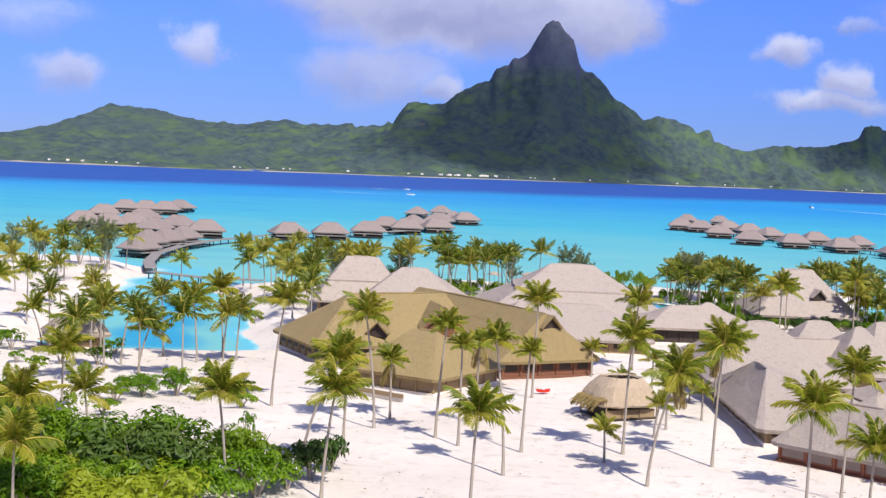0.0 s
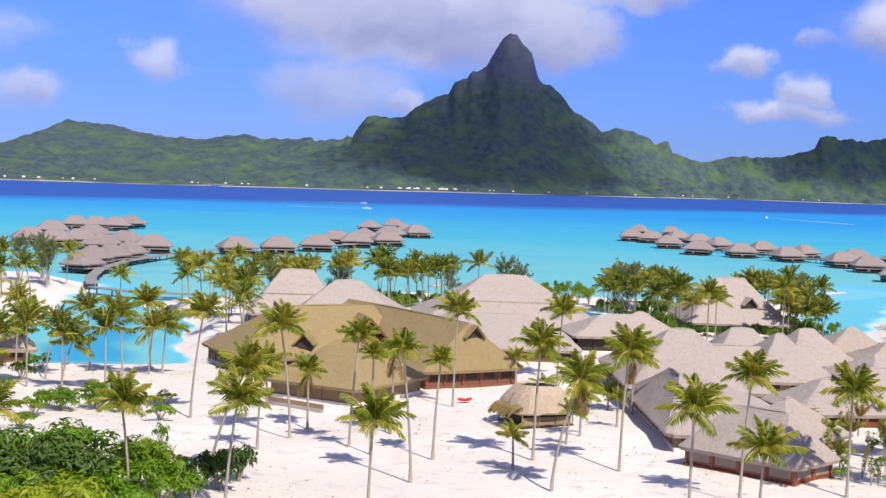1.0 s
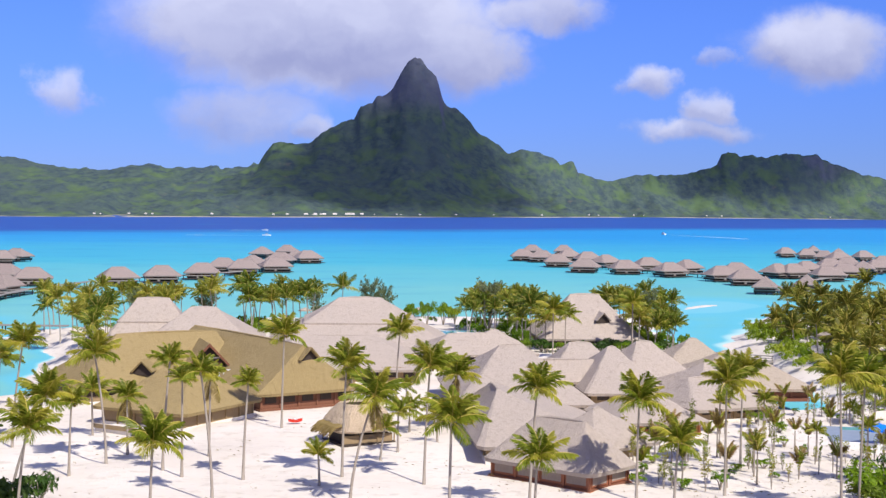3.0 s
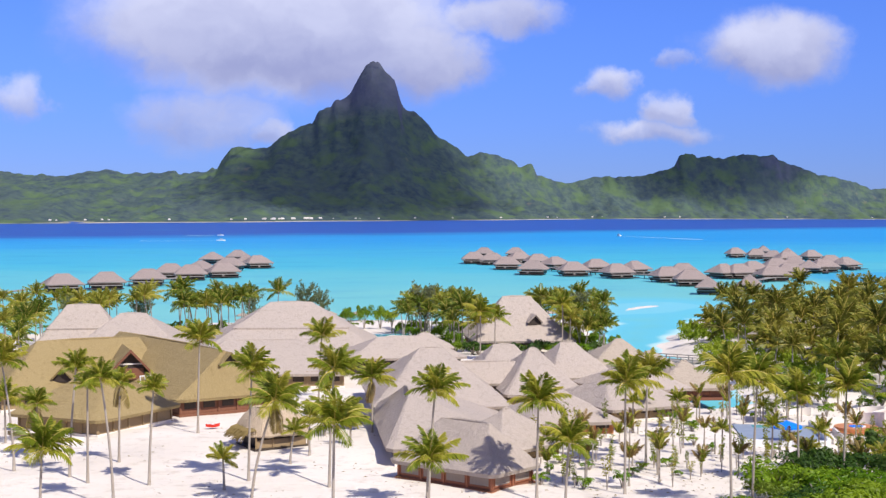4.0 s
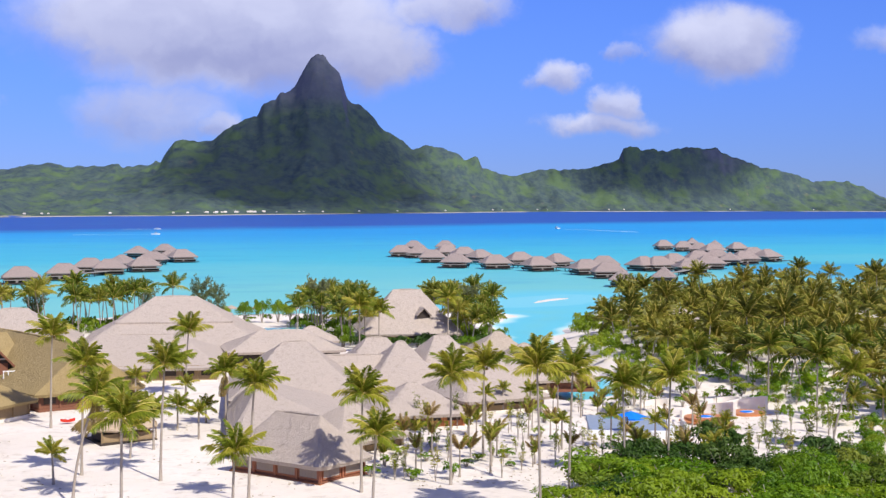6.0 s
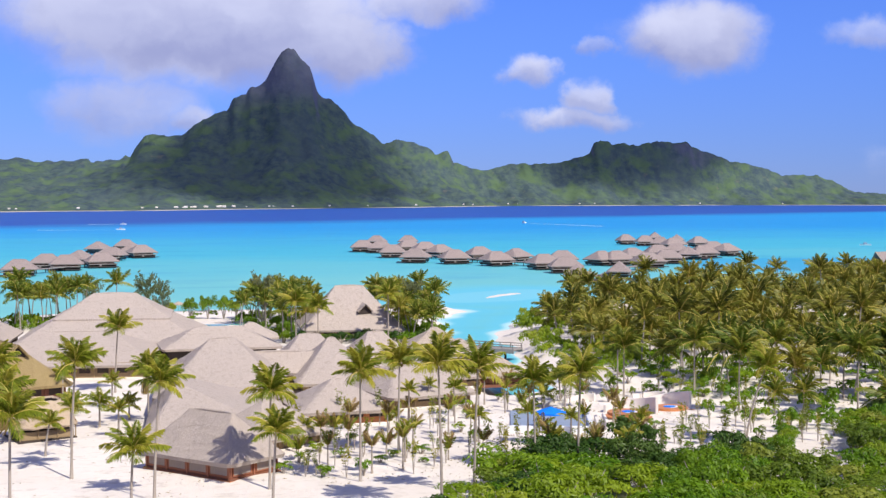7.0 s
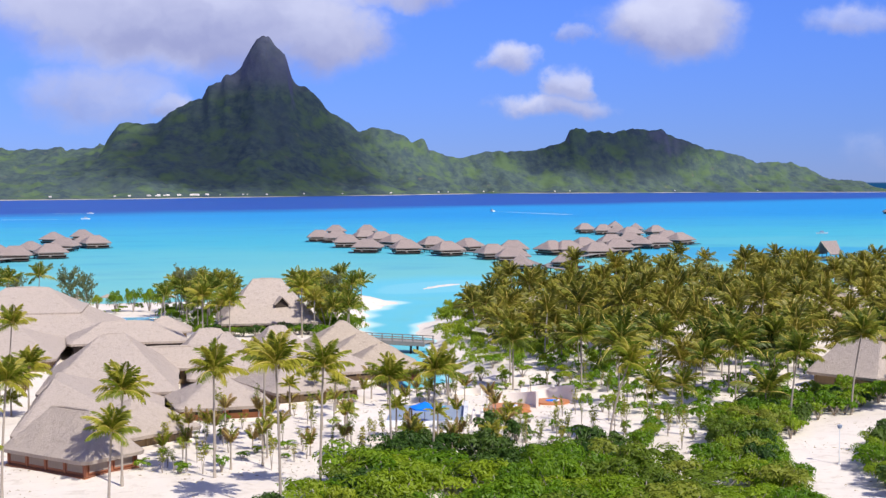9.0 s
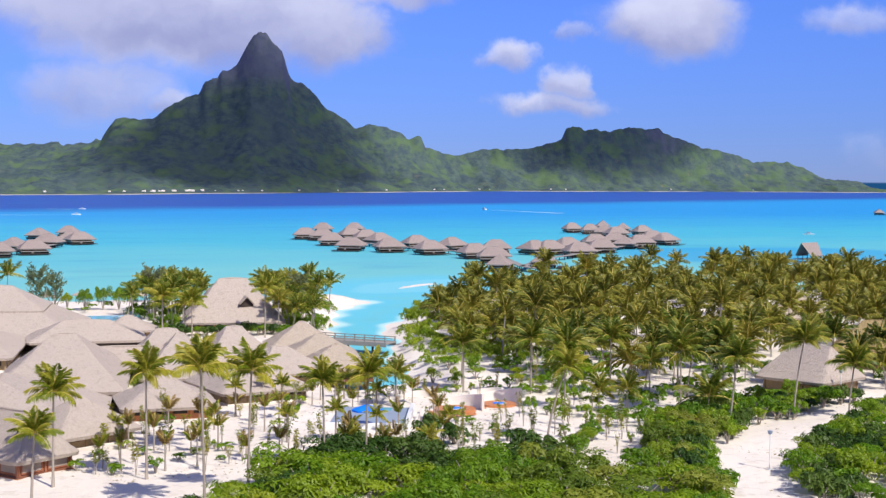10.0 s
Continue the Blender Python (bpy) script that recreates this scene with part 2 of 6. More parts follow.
M = {
    "sand": material("coral_sand", sand_build, 0.95, 0.1),
    "thatch_gold": material("golden_thatch", thatch_build((0.245, 0.178, 0.082), (0.45, 0.342, 0.168), (0.365, 0.276, 0.135)), 0.9, 0.1),
    "thatch_grey": material("weathered_thatch", thatch_build((0.33, 0.272, 0.232), (0.60, 0.51, 0.44), (0.49, 0.41, 0.35)), 0.9, 0.1),
    "thatch_straw": material("straw_thatch", thatch_build((0.33, 0.27, 0.21), (0.58, 0.485, 0.39), (0.47, 0.39, 0.31)), 0.9, 0.1),
    "thatch_hut": material("pale_straw_thatch", thatch_build((0.42, 0.32, 0.215), (0.70, 0.56, 0.41), (0.58, 0.45, 0.32)), 0.9, 0.1),
    "thatch_sea": material("dark_thatch", thatch_build((0.21, 0.165, 0.152), (0.40, 0.325, 0.30), (0.31, 0.25, 0.23)), 0.9, 0.1),
    "wood_red": material("red_brown_timber", wood_build((0.13, 0.05, 0.03), (0.27, 0.12, 0.07)), 0.6, 0.3),
    "wood_tan": material("tan_timber", wood_build((0.22, 0.15, 0.08), (0.38, 0.28, 0.16)), 0.65, 0.3),
    # dark timber, also painted shade for openings and undersides
    "wood_dark_shade": material("dark_timber_and_shade", wood_build((0.03, 0.022, 0.018), (0.075, 0.055, 0.045)), 0.6, 0.3),
    "wood_russet": material("russet_timber", wood_build((0.22, 0.075, 0.04), (0.38, 0.15, 0.08)), 0.6, 0.3),
    "blind": material("woven_blind", wood_build((0.24, 0.19, 0.16), (0.36, 0.30, 0.26)), 0.8, 0.2),
    "wood_grey": material("weathered_timber", wood_build((0.20, 0.18, 0.165), (0.36, 0.33, 0.30)), 0.8, 0.2),
    "wood_orange": material("orange_decking", wood_build((0.40, 0.14, 0.05), (0.58, 0.25, 0.10)), 0.5, 0.4),
    "bark": material("palm_bark", bark_build, 0.9, 0.1),
    "plaster": material("white_plaster", lambda N, v: (N.mix(N.math("MULTIPLY", N.noise(v, 0.8, 4.0), 0.5), (0.78, 0.72, 0.66), (0.62, 0.56, 0.5)), N.noise(v, 5.0), 0.2, 0.02), 0.85, 0.2),
    "pool": material("pool_water", lambda N, v: (N.mix(N.noise(v, 0.5), (0.06, 0.42, 0.62), (0.12, 0.55, 0.7)), N.noise(v, 1.5), 0.2, 0.05), 0.1, 0.5),
    "pool_green": material("green_pool_water", lambda N, v: (N.mix(N.noise(v, 0.6), (0.10, 0.36, 0.36), (0.17, 0.46, 0.44)), N.noise(v, 1.5), 0.2, 0.05), 0.1, 0.5),
    "canvas_blue": material("blue_canvas", lambda N, v: (N.mix(N.noise(v, 2.0), (0.0, 0.14, 0.75), (0.01, 0.22, 0.85)), N.noise(v, 20.0), 0.1, 0.01), 0.8, 0.2),
    "paint_white": material("white_paint", lambda N, v: (N.mix(N.noise(v, 1.0), (0.8, 0.8, 0.8), (0.7, 0.7, 0.7)), N.noise(v, 8.0), 0.1, 0.01), 0.4, 0.4),
    "red": material("red_fabric", lambda N, v: (N.mix(N.noise(v, 3.0), (0.7, 0.05, 0.03), (0.55, 0.04, 0.03)), N.noise(v, 20.0), 0.1, 0.01), 0.8, 0.2),
    "panel": material("grey_blue_panel", lambda N, v: (N.mix(N.noise(v, 0.8, 4.0), (0.20, 0.25, 0.34), (0.30, 0.35, 0.43)), N.noise(v, 4.0), 0.2, 0.02), 0.5, 0.3),
    "foam": material("foam", lambda N, v: (N.mix(N.noise(v, 0.3, 4.0), (0.75, 0.82, 0.85), (0.35, 0.62, 0.72)), None, 0, 0), 0.7, 0.2),
    "water": material("lagoon_water", water_build, 0.5, 0.06),
    "hill": material("hazed_mountain_forest", hill_build, 0.95, 0.05),
    "frond": leaf_material("palm_frond", (0.14, 0.185, 0.014), (0.37, 0.41, 0.036), (0.56, 0.47, 0.06), 0.48),
    # greener grove fronds, darkened further for the deep shade between crowns
    "frond_grove": leaf_material("shaded_grove_frond", (0.034, 0.058, 0.007), (0.165, 0.222, 0.020), (0.33, 0.275, 0.036), 0.32),
    "frond_beach": leaf_material("beach_frond", (0.075, 0.115, 0.010), (0.26, 0.33, 0.03), (0.46, 0.41, 0.055), 0.42),
    "frond_rib": leaf_material("frond_rib", (0.46, 0.37, 0.08), (0.74, 0.60, 0.16), (0.70, 0.54, 0.14), 0.1),
    "frond_dry": leaf_material("dry_frond", (0.22, 0.16, 0.05), (0.36, 0.27, 0.09), (0.30, 0.18, 0.08)),
    "leaf": leaf_material("broad_leaf", (0.085, 0.195, 0.006), (0.26, 0.43, 0.016), (0.39, 0.46, 0.025), 0.5),
    "leaf_lime": leaf_material("lime_leaf", (0.13, 0.24, 0.010), (0.34, 0.48, 0.024), (0.46, 0.48, 0.035), 0.5),
    "leaf_olive": leaf_material("olive_leaf", (0.10, 0.165, 0.012), (0.27, 0.35, 0.035), (0.36, 0.37, 0.05), 0.45),
    "leaf_red": leaf_material("reddish_leaf", (0.20, 0.07, 0.03), (0.34, 0.14, 0.05), (0.30, 0.20, 0.06), 0.3),
    "leaf_deep": leaf_material("deep_leaf", (0.03, 0.075, 0.012), (0.09, 0.17, 0.02), (0.13, 0.19, 0.03), 0.35),
    "leaf_dull": leaf_material("needle_leaf", (0.13, 0.165, 0.07), (0.24, 0.27, 0.13), (0.26, 0.27, 0.13), 0.4),
    "cloud_thin": None,
}


def thin_cloud():
    """Cumulus that thins out towards its rim and lets part of the sunlight through."""
    m = bpy.data.materials.new("thin_cloud")
    m.use_nodes = True
    N = Nodes(m.node_tree)
    m.node_tree.nodes.clear()
    d, tr, mx, out = N.n("ShaderNodeBsdfDiffuse"), N.n("ShaderNodeBsdfTransparent"), N.n("ShaderNodeMixShader"), N.n("ShaderNodeOutputMaterial")
    d.inputs[0].default_value = (0.85, 0.86, 0.9, 1)
    co = N.n("ShaderNodeTexCoord").outputs["Object"]
    long = N.n("ShaderNodeVectorMath")
    long.operation = "LENGTH"
    N.link(stretched(N, co, 1.0, 1.0, 0.0), long.inputs[0])
    puff = N.math("ADD", long.outputs["Value"], N.math("MULTIPLY", N.math("SUBTRACT", N.noise(co, 3.2, 4.0, 0.6), 0.5), 0.6))
    N.put(mx.inputs[0], N.ramp01(puff, 1.0, 0.5, 0.0, 0.55))
    N.link(tr.outputs[0], mx.inputs[1]), N.link(d.outputs[0], mx.inputs[2]), N.link(mx.outputs[0], out.inputs[0])
    return m


M["cloud_thin"] = thin_cloud()


# ---- mesh helpers ----
def mesh_of(bm, name):
    me = bpy.data.meshes.new(name)
    bm.to_mesh(me)
    bm.free()
    return me


def part(name, bm, mat, parent, label="", smooth=False):
    me = bm if isinstance(bm, bpy.types.Mesh) else mesh_of(bm, name)
    if not me.materials:
        me.materials.append(mat)
    if smooth:
        me.shade_smooth()
        if name == "roof":
            me.set_sharp_from_angle(angle=radians(16))
    ob = new(name, me)
    ob.parent = parent
    if label:
        ob["label"] = label
    return ob


def thing(name, m, label, category, group="", kind=""):
    ob = new(name)
    ob.empty_display_size = 0.5
    ob.matrix_basis = m
    return tagged(ob, label, category, group, kind)


def structure(name, bm, mat, smooth=False, label=""):
    me = bm if isinstance(bm, bpy.types.Mesh) else mesh_of(bm, name)
    me.materials.append(mat)
    if smooth:
        me.shade_smooth()
    return tagged(new(name, me), label=label, kind="structure")


def box(bm, x0, y0, z0, x1, y1, z1, m=None):
    vs = [bm.verts.new((x, y, z)) for z in (z0, z1) for x, y in ((x0, y0), (x1, y0), (x1, y1), (x0, y1))]
    if m is not None:
        for v in vs:
            v.co = m @ v.co
    for f in ((3, 2, 1, 0), (4, 5, 6, 7), (0, 1, 5, 4), (1, 2, 6, 5), (2, 3, 7, 6), (3, 0, 4, 7)):
        bm.faces.new([vs[i] for i in f])
    return bm


def boxes(*lots, bevel=0.0):
    bm = bmesh.new()
    for lot in lots:
        box(bm, *lot)
    if bevel:
        bmesh.ops.bevel(bm, geom=bm.edges[:], offset=bevel, segments=1, affect="EDGES")
    return bm


def tube(bm, pts, radii, sides=8, cap=True):
    rings = []
    for i, p in enumerate(pts):
        p = Vector(p)
        d = (Vector(pts[min(i + 1, len(pts) - 1)]) - Vector(pts[max(i - 1, 0)])).normalized()
        a = d.cross(Vector((0, 1, 0)) if abs(d.y) < 0.9 else Vector((1, 0, 0))).normalized()
        b = d.cross(a)
        rings.append([bm.verts.new(p + radii[i] * (math.cos(k * math.tau / sides) * a + math.sin(k * math.tau / sides) * b)) for k in range(sides)])
    for r, s in zip(rings, rings[1:]):
        for k in range(sides):
            bm.faces.new((r[k], s[k], s[(k + 1) % sides], r[(k + 1) % sides]))
    if cap:
        bm.faces.new(rings[-1]), bm.faces.new(rings[0][::-1])
    return bm


def hip_roof(length, width, ze, zr, ridge, seed=0, n=56, rings=10, thick=0.35, round_r=0.8, sag=0.10, rough=0.11, shift=0.0, creases=(), aside=0.0):
    """A thatched hip roof round its centre: rounded corners, a slight sag, thick eaves and uneven courses."""
    rng = random.Random(seed)
    off = Vector((rng.uniform(-50, 50), rng.uniform(-50, 50), 0))
    hx, hy, r = length / 2, width / 2, min(round_r, length / 4, width / 4)
    outline = []
    for sx, sy, a0 in ((1, 1, 0), (-1, 1, 90), (-1, -1, 180), (1, -1, 270)):
        for k in range(4):
            a = radians(a0 + 30 * k)
            outline.append((sx * (hx - r) + r * math.cos(a), sy * (hy - r) + r * math.sin(a)))
    # resample along the outline
    closed = outline + outline[:1]
    seg = [math.dist(p, q) for p, q in zip(closed, closed[1:])]
    total, per = sum(seg), []
    for i in range(n):
        d = total * i / n
        for (p, q), s in zip(zip(closed, closed[1:]), seg):
            if d <= s:
                per.append((p[0] + (q[0] - p[0]) * d / s, p[1] + (q[1] - p[1]) * d / s))
                break
            d -= s
    bm = bmesh.new()

    def ring(s, dz, inset):
        made = []
        for x, y in per:
            rx = max(-ridge / 2, min(ridge / 2, x * ridge / max(length - width, 0.5))) + shift
            px, py = x * (1 - s) + rx * s, y * (1 - s) + aside * s
            k = 1 - inset / max(math.hypot(px, py), 0.1)
            z = ze + (zr - ze) * (s - sag * s * (1 - s)) + dz + 0.2 * sum(s > c for c in creases)
            q = Vector((px * k, py * k, z))
            w = 1.3 * noise.noise(q * 0.32 + off) + 0.6 * noise.noise(q * 0.9 + off) + 0.4 * noise.noise(q * 2.1 + off)
            made.append(bm.verts.new(q + Vector((px, py, 2.0)).normalized() * w * rough * (1 if 0 < s < 1 else 0.8)))
        return made

    lots = [ring(0, -thick, 0.9), ring(0, -thick, 0.12)]
    for i in range(rings):
        s = i / rings
        lots.append(ring(s, 0.0, 0))
        if i and i % 2 == 0 and i < rings - 1:
            lots.append(ring(s + 0.012, 0.015, 0))
        for c in creases:
            if s <= c < s + 1 / rings:
                lots.append(ring(c, 0.0, 0)), lots.append(ring(c + 0.006, 0.05, -0.12))
    lots.append(ring(0.985, 0.04, 0))
    for a, b in zip(lots, lots[1:]):
        for k in range(n):
            bm.faces.new((a[k], a[(k + 1) % n], b[(k + 1) % n], b[k]))
    bmesh.ops.contextual_create(bm, geom=lots[-1])
    bmesh.ops.contextual_create(bm, geom=lots[0])
    bmesh.ops.recalc_face_normals(bm, faces=bm.faces)
    return bm


def ring_wall(bm, hx, hy, z0, z1, t=0.2):
    box(bm, -hx, -hy, z0, hx, -hy + t, z1), box(bm, -hx, hy - t, z0, hx, hy, z1)
    box(bm, -hx, -hy + t, z0, -hx + t, hy - t, z1), box(bm, hx - t, -hy + t, z0, hx, hy - t, z1)
    return bm


GROUND = 2.0


def hall(name, x, y, angle, length, width, ze, zr, ridge, thatch, wall, label, group="", seed=0, over=1.1, posts=True, dark=True, screens=False, shift=0.0, base=GROUND, creases=(), aside=0.0):
    """A thatched building: plinth, walls, posts, window bays, roof and ridge cap."""
    t = thing(name, pose(x, y, base, 0, 0, angle), label, "building", group)
    ze, zr = ze - base, zr - base
    roof = part("roof", hip_roof(length, width, ze, zr, ridge, seed, n=72, rings=12, shift=shift, creases=creases, aside=aside), thatch, t, smooth=True)
    zr += 0.2 * len(creases)
    cap = tube(bmesh.new(), [(-ridge / 2 - 0.1 + shift, aside, zr - 0.12), (shift - ridge / 6, aside, zr - 0.03), (shift + ridge / 6, aside, zr - 0.03), (ridge / 2 + 0.1 + shift, aside, zr - 0.12)], (0.1, 0.16, 0.16, 0.1))
    part("ridge_cap", cap, thatch, roof, smooth=True)
    hx, hy, top = length / 2 - over, width / 2 - over, ze + 0.25
    part("plinth", boxes((-hx - 0.25, -hy - 0.25, -0.3, hx + 0.25, hy + 0.25, 0.22), bevel=0.04), M["wood_red"] if wall in (M["wood_red"], M["wood_russet"]) else M["plaster"], t)
    body = part("wall", ring_wall(bmesh.new(), hx, hy, 0.22, top), wall, t)
    # solid dark panel that stands in for a shaded window opening
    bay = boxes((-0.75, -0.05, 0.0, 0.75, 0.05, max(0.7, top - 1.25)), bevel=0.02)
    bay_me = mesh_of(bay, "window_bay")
    bay_me.materials.append(M["wood_dark_shade"])
    if screens:
        low, high = 0.5, top - 0.35
        screen_me = mesh_of(boxes((-1.05, -0.04, low, 1.05, 0.04, high), bevel=0.02), "screen")
        screen_me.materials.append(M["blind"])
        rim_me = mesh_of(boxes((-1.17, -0.07, low - 0.12, -1.055, 0.07, high + 0.1), (1.055, -0.07, low - 0.12, 1.17, 0.07, high + 0.1), (-1.05, -0.07, low - 0.12, 1.05, 0.07, low - 0.005), (-1.05, -0.07, high + 0.005, 1.05, 0.07, high + 0.1), bevel=0.01), "screen_frame")
        rim_me.materials.append(M["wood_russet"])
        part("skirt", ring_wall(bmesh.new(), hx + 0.32, hy + 0.32, -0.1, 0.10, 0.06), M["wood_orange"], t, "orange-red painted base board")
    post_me = mesh_of(boxes((-0.11, -0.11, 0.0, 0.11, 0.11, top - 0.22), bevel=0.02), "post")
    post_me.materials.append(wall)
    for sx, sy, half, ang in ((0, -1, hx, 0), (0, 1, hx, 180), (-1, 0, hy, -90), (1, 0, hy, 90)):
        count = max(2, round(2 * half / (2.9 if screens else 2.4)))
        for i in range(count + 1):
            s = -half + 2 * half * i / count
            px, py = (s, sy * (hy + 0.05)) if sx == 0 else (sx * (hx + 0.05), s)
            if posts:
                part("post", post_me, wall, body).matrix_basis = pose(px, py, 0.22, 0, 0, ang)
            if screens and i < count:
                s += half / count
                px, py = (s, sy * (hy + 0.03)) if sx == 0 else (sx * (hx + 0.03), s)
                pane = part("screen", screen_me, wall, body, "pale grey woven window blind")
                pane.matrix_basis = pose(px, py, 0.0, 0, 0, ang)
                part("screen_frame", rim_me, wall, body).matrix_basis = pose(px, py, 0.0, 0, 0, ang)
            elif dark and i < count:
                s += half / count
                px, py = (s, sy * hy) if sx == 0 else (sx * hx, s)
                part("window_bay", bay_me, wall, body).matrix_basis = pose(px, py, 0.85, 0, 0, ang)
    return t


# ---- lagoon, sand, sea ----
LAND = [(-400, -400), (500, -400), (480, 120), (330, 250), (250, 300), (215, 318), (160, 318), (128, 300), (119, 323), (111, 299), (100, 272), (92, 250), (90, 232), (87.5, 212), (86, 198), (85.5, 186), (82, 172), (75, 170), (77, 195), (80, 212), (81.2, 240), (82.2, 252), (84.5, 266), (87, 284), (89.5, 301), (96.5, 309), (93, 316), (84, 319), (76, 312), (66, 300), (50, 306), (36, 306), (10, 300), (-10, 292), (-24, 282),
        (-36, 276), (-44, 266), (-32, 250), (-29, 225), (-23, 195), (-20, 181), (-30, 178), (-42, 175), (-52, 178), (-53, 216), (-58, 250), (-60, 282), (-64, 312), (-80, 322), (-120, 310), (-200, 280), (-400, 260)]
BAR = [(102.5, 343), (111, 345), (121, 357), (128.5, 368), (126, 378), (116, 371), (107, 361)]


def side(px, py, poly):
    """Signed distance to a polygon, positive inside."""
    inside, best = np.zeros(px.shape, bool), np.full(px.shape, 1e9)
    for (x0, y0), (x1, y1) in zip(poly, poly[1:] + poly[:1]):
        hit = ((y0 > py) != (y1 > py)) & (px < (x1 - x0) * (py - y0) / ((y1 - y0) or 1e-9) + x0)
        inside ^= hit
        t = np.clip(((px - x0) * (x1 - x0) + (py - y0) * (y1 - y0)) / ((x1 - x0) ** 2 + (y1 - y0) ** 2), 0, 1)
        best = np.minimum(best, np.hypot(px - x0 - t * (x1 - x0), py - y0 - t * (y1 - y0)))
    return np.where(inside, best, -best)


def sheet(name, xs, ys, height, mat, label, attr=None):
    gx, gy = np.meshgrid(xs, ys)
    land = side(gx, gy, LAND)
    bar = side(gx, gy, BAR)
    wob = 1.6 * np.sin(gx * 0.21 + 1.3 * np.sin(gy * 0.13)) + 1.2 * np.sin(gy * 0.33 + gx * 0.11)
    gz = height(gx, gy, land + wob * 0.8, bar + wob * 0.3)
    nx, ny = len(xs), len(ys)
    verts = np.stack([gx, gy, gz], -1).reshape(-1, 3)
    k = np.arange(nx * ny).reshape(ny, nx)
    faces = np.stack([k[:-1, :-1], k[:-1, 1:], k[1:, 1:], k[1:, :-1]], -1).reshape(-1, 4)
    me = bpy.data.meshes.new(name)
    me.from_pydata(verts.tolist(), [], faces.tolist())
    if attr is not None:
        a = me.attributes.new(attr, "FLOAT", "POINT")
        d = np.maximum(land + wob * 0.8, np.minimum((bar + wob * 0.3) * np.where(bar < 0, 0.5, 1.0), -3.0))
        a.data.foreach_set("value", np.clip(1 + d / np.where(gx < 0, np.interp(gy, [255, 300], [6.0, 20.0]), np.interp(gy, [230, 300], [8.0, 20.0])), np.where(gx < -10, -np.interp(gy, [255, 300], [1.0, 0.0]), 0.0), 1).astype(np.float32).ravel())
    me.materials.append(mat)
    me.shade_smooth()
    return tagged(new(name, me), label=label, kind="structure")


def smooth01(v):
    v = np.clip(v, 0, 1)
    return v * v * (3 - 2 * v)


def ground_height(gx, gy, land, bar):
    lumps = 0.12 * np.sin(gx * 0.31 + np.sin(gy * 0.17) * 2) + 0.10 * np.sin(gy * 0.43 + gx * 0.23)
    up = np.where(land > 0, 2.0 * smooth01(land / 7.0) + lumps * smooth01(land / 6.0), np.maximum(land * 0.10, -6.0))
    return np.where(bar > -6, np.maximum(up, np.clip((bar - 4.3) * 0.12, -0.7, 0.03)), up)


def spread(lo, hi, step, reach):
    core, out, d = list(np.arange(lo, hi, step)), [], step
    a, b, left, right = lo, hi, [], []
    while b < reach:
        d *= 1.35
        a, b = a - d, b + d
        left.append(a), right.append(b)
    return np.array(left[::-1] + core + right)


GX, GY = spread(-130, 300, 2.0, 4700), spread(60, 380, 2.0, 4700)
sheet("ground", GX, GY, ground_height, M["sand"], "white coral sand of the flat islet with pale seabed")
sheet("water", GX, GY, lambda gx, gy, land, bar: gx * 0.0, M["water"], "turquoise lagoon turning deep blue far out", attr="shallow")


# ---- mountain island ----
# crest line of the island: place along it and height
WEST_CREST = [(-2600, 60), (-1700, 40), (-1257, 40), (-1164, 75), (-1039, 92), (-962, 150), (-844, 143), (-742, 124), (-677, 115), (-619, 113), (-570, 111), (-521, 124), (-481, 129), (-437, 126), (-412, 117), (-312, 124), (-282, 130), (-271, 118), (-202, 125), (-182, 136)]
PEAK_CREST = [(-171, 130), (-144, 174), (-131, 190), (-104, 197), (-82, 190), (-24, 193), (-1, 218), (49, 246), (94, 265), (111, 296), (144, 310), (153, 331), (167, 324), (196, 341), (222, 392), (242, 427), (259, 435), (275, 434), (295, 407), (318, 384), (339, 315), (346, 304), (369, 295), (401, 274), (434, 231), (471, 210), (494, 195), (527, 171), (556, 183)]
EAST_CREST = [(593, 180), (641, 167), (669, 146), (684, 148), (707, 151), (722, 123), (803, 96), (897, 119), (992, 117), (1050, 126), (1117, 147), (1131, 175), (1150, 188), (1183, 177), (1217, 178), (1259, 172), (1302, 181), (1336, 185), (1387, 179), (1408, 183), (1426, 169), (1473, 155), (1503, 142), (1543, 129), (1604, 115), (1674, 98), (1705, 86), (1762, 86), (1815, 84), (1851, 74), (1887, 55), (1932, 38), (1958, 35), (2039, 33), (2075, -4)]
RIDGE = WEST_CREST + PEAK_CREST + EAST_CREST


def shore_y(x):
    return np.interp(x, [-2600, -450, -250, 0, 200, 420, 800, 1300, 1700, 2150], [1700, 2150, 2400, 2600, 2800, 3080, 3500, 3680, 3640, 3600]) + 30 * np.sin(x * 0.009) + 20 * np.sin(x * 0.023)


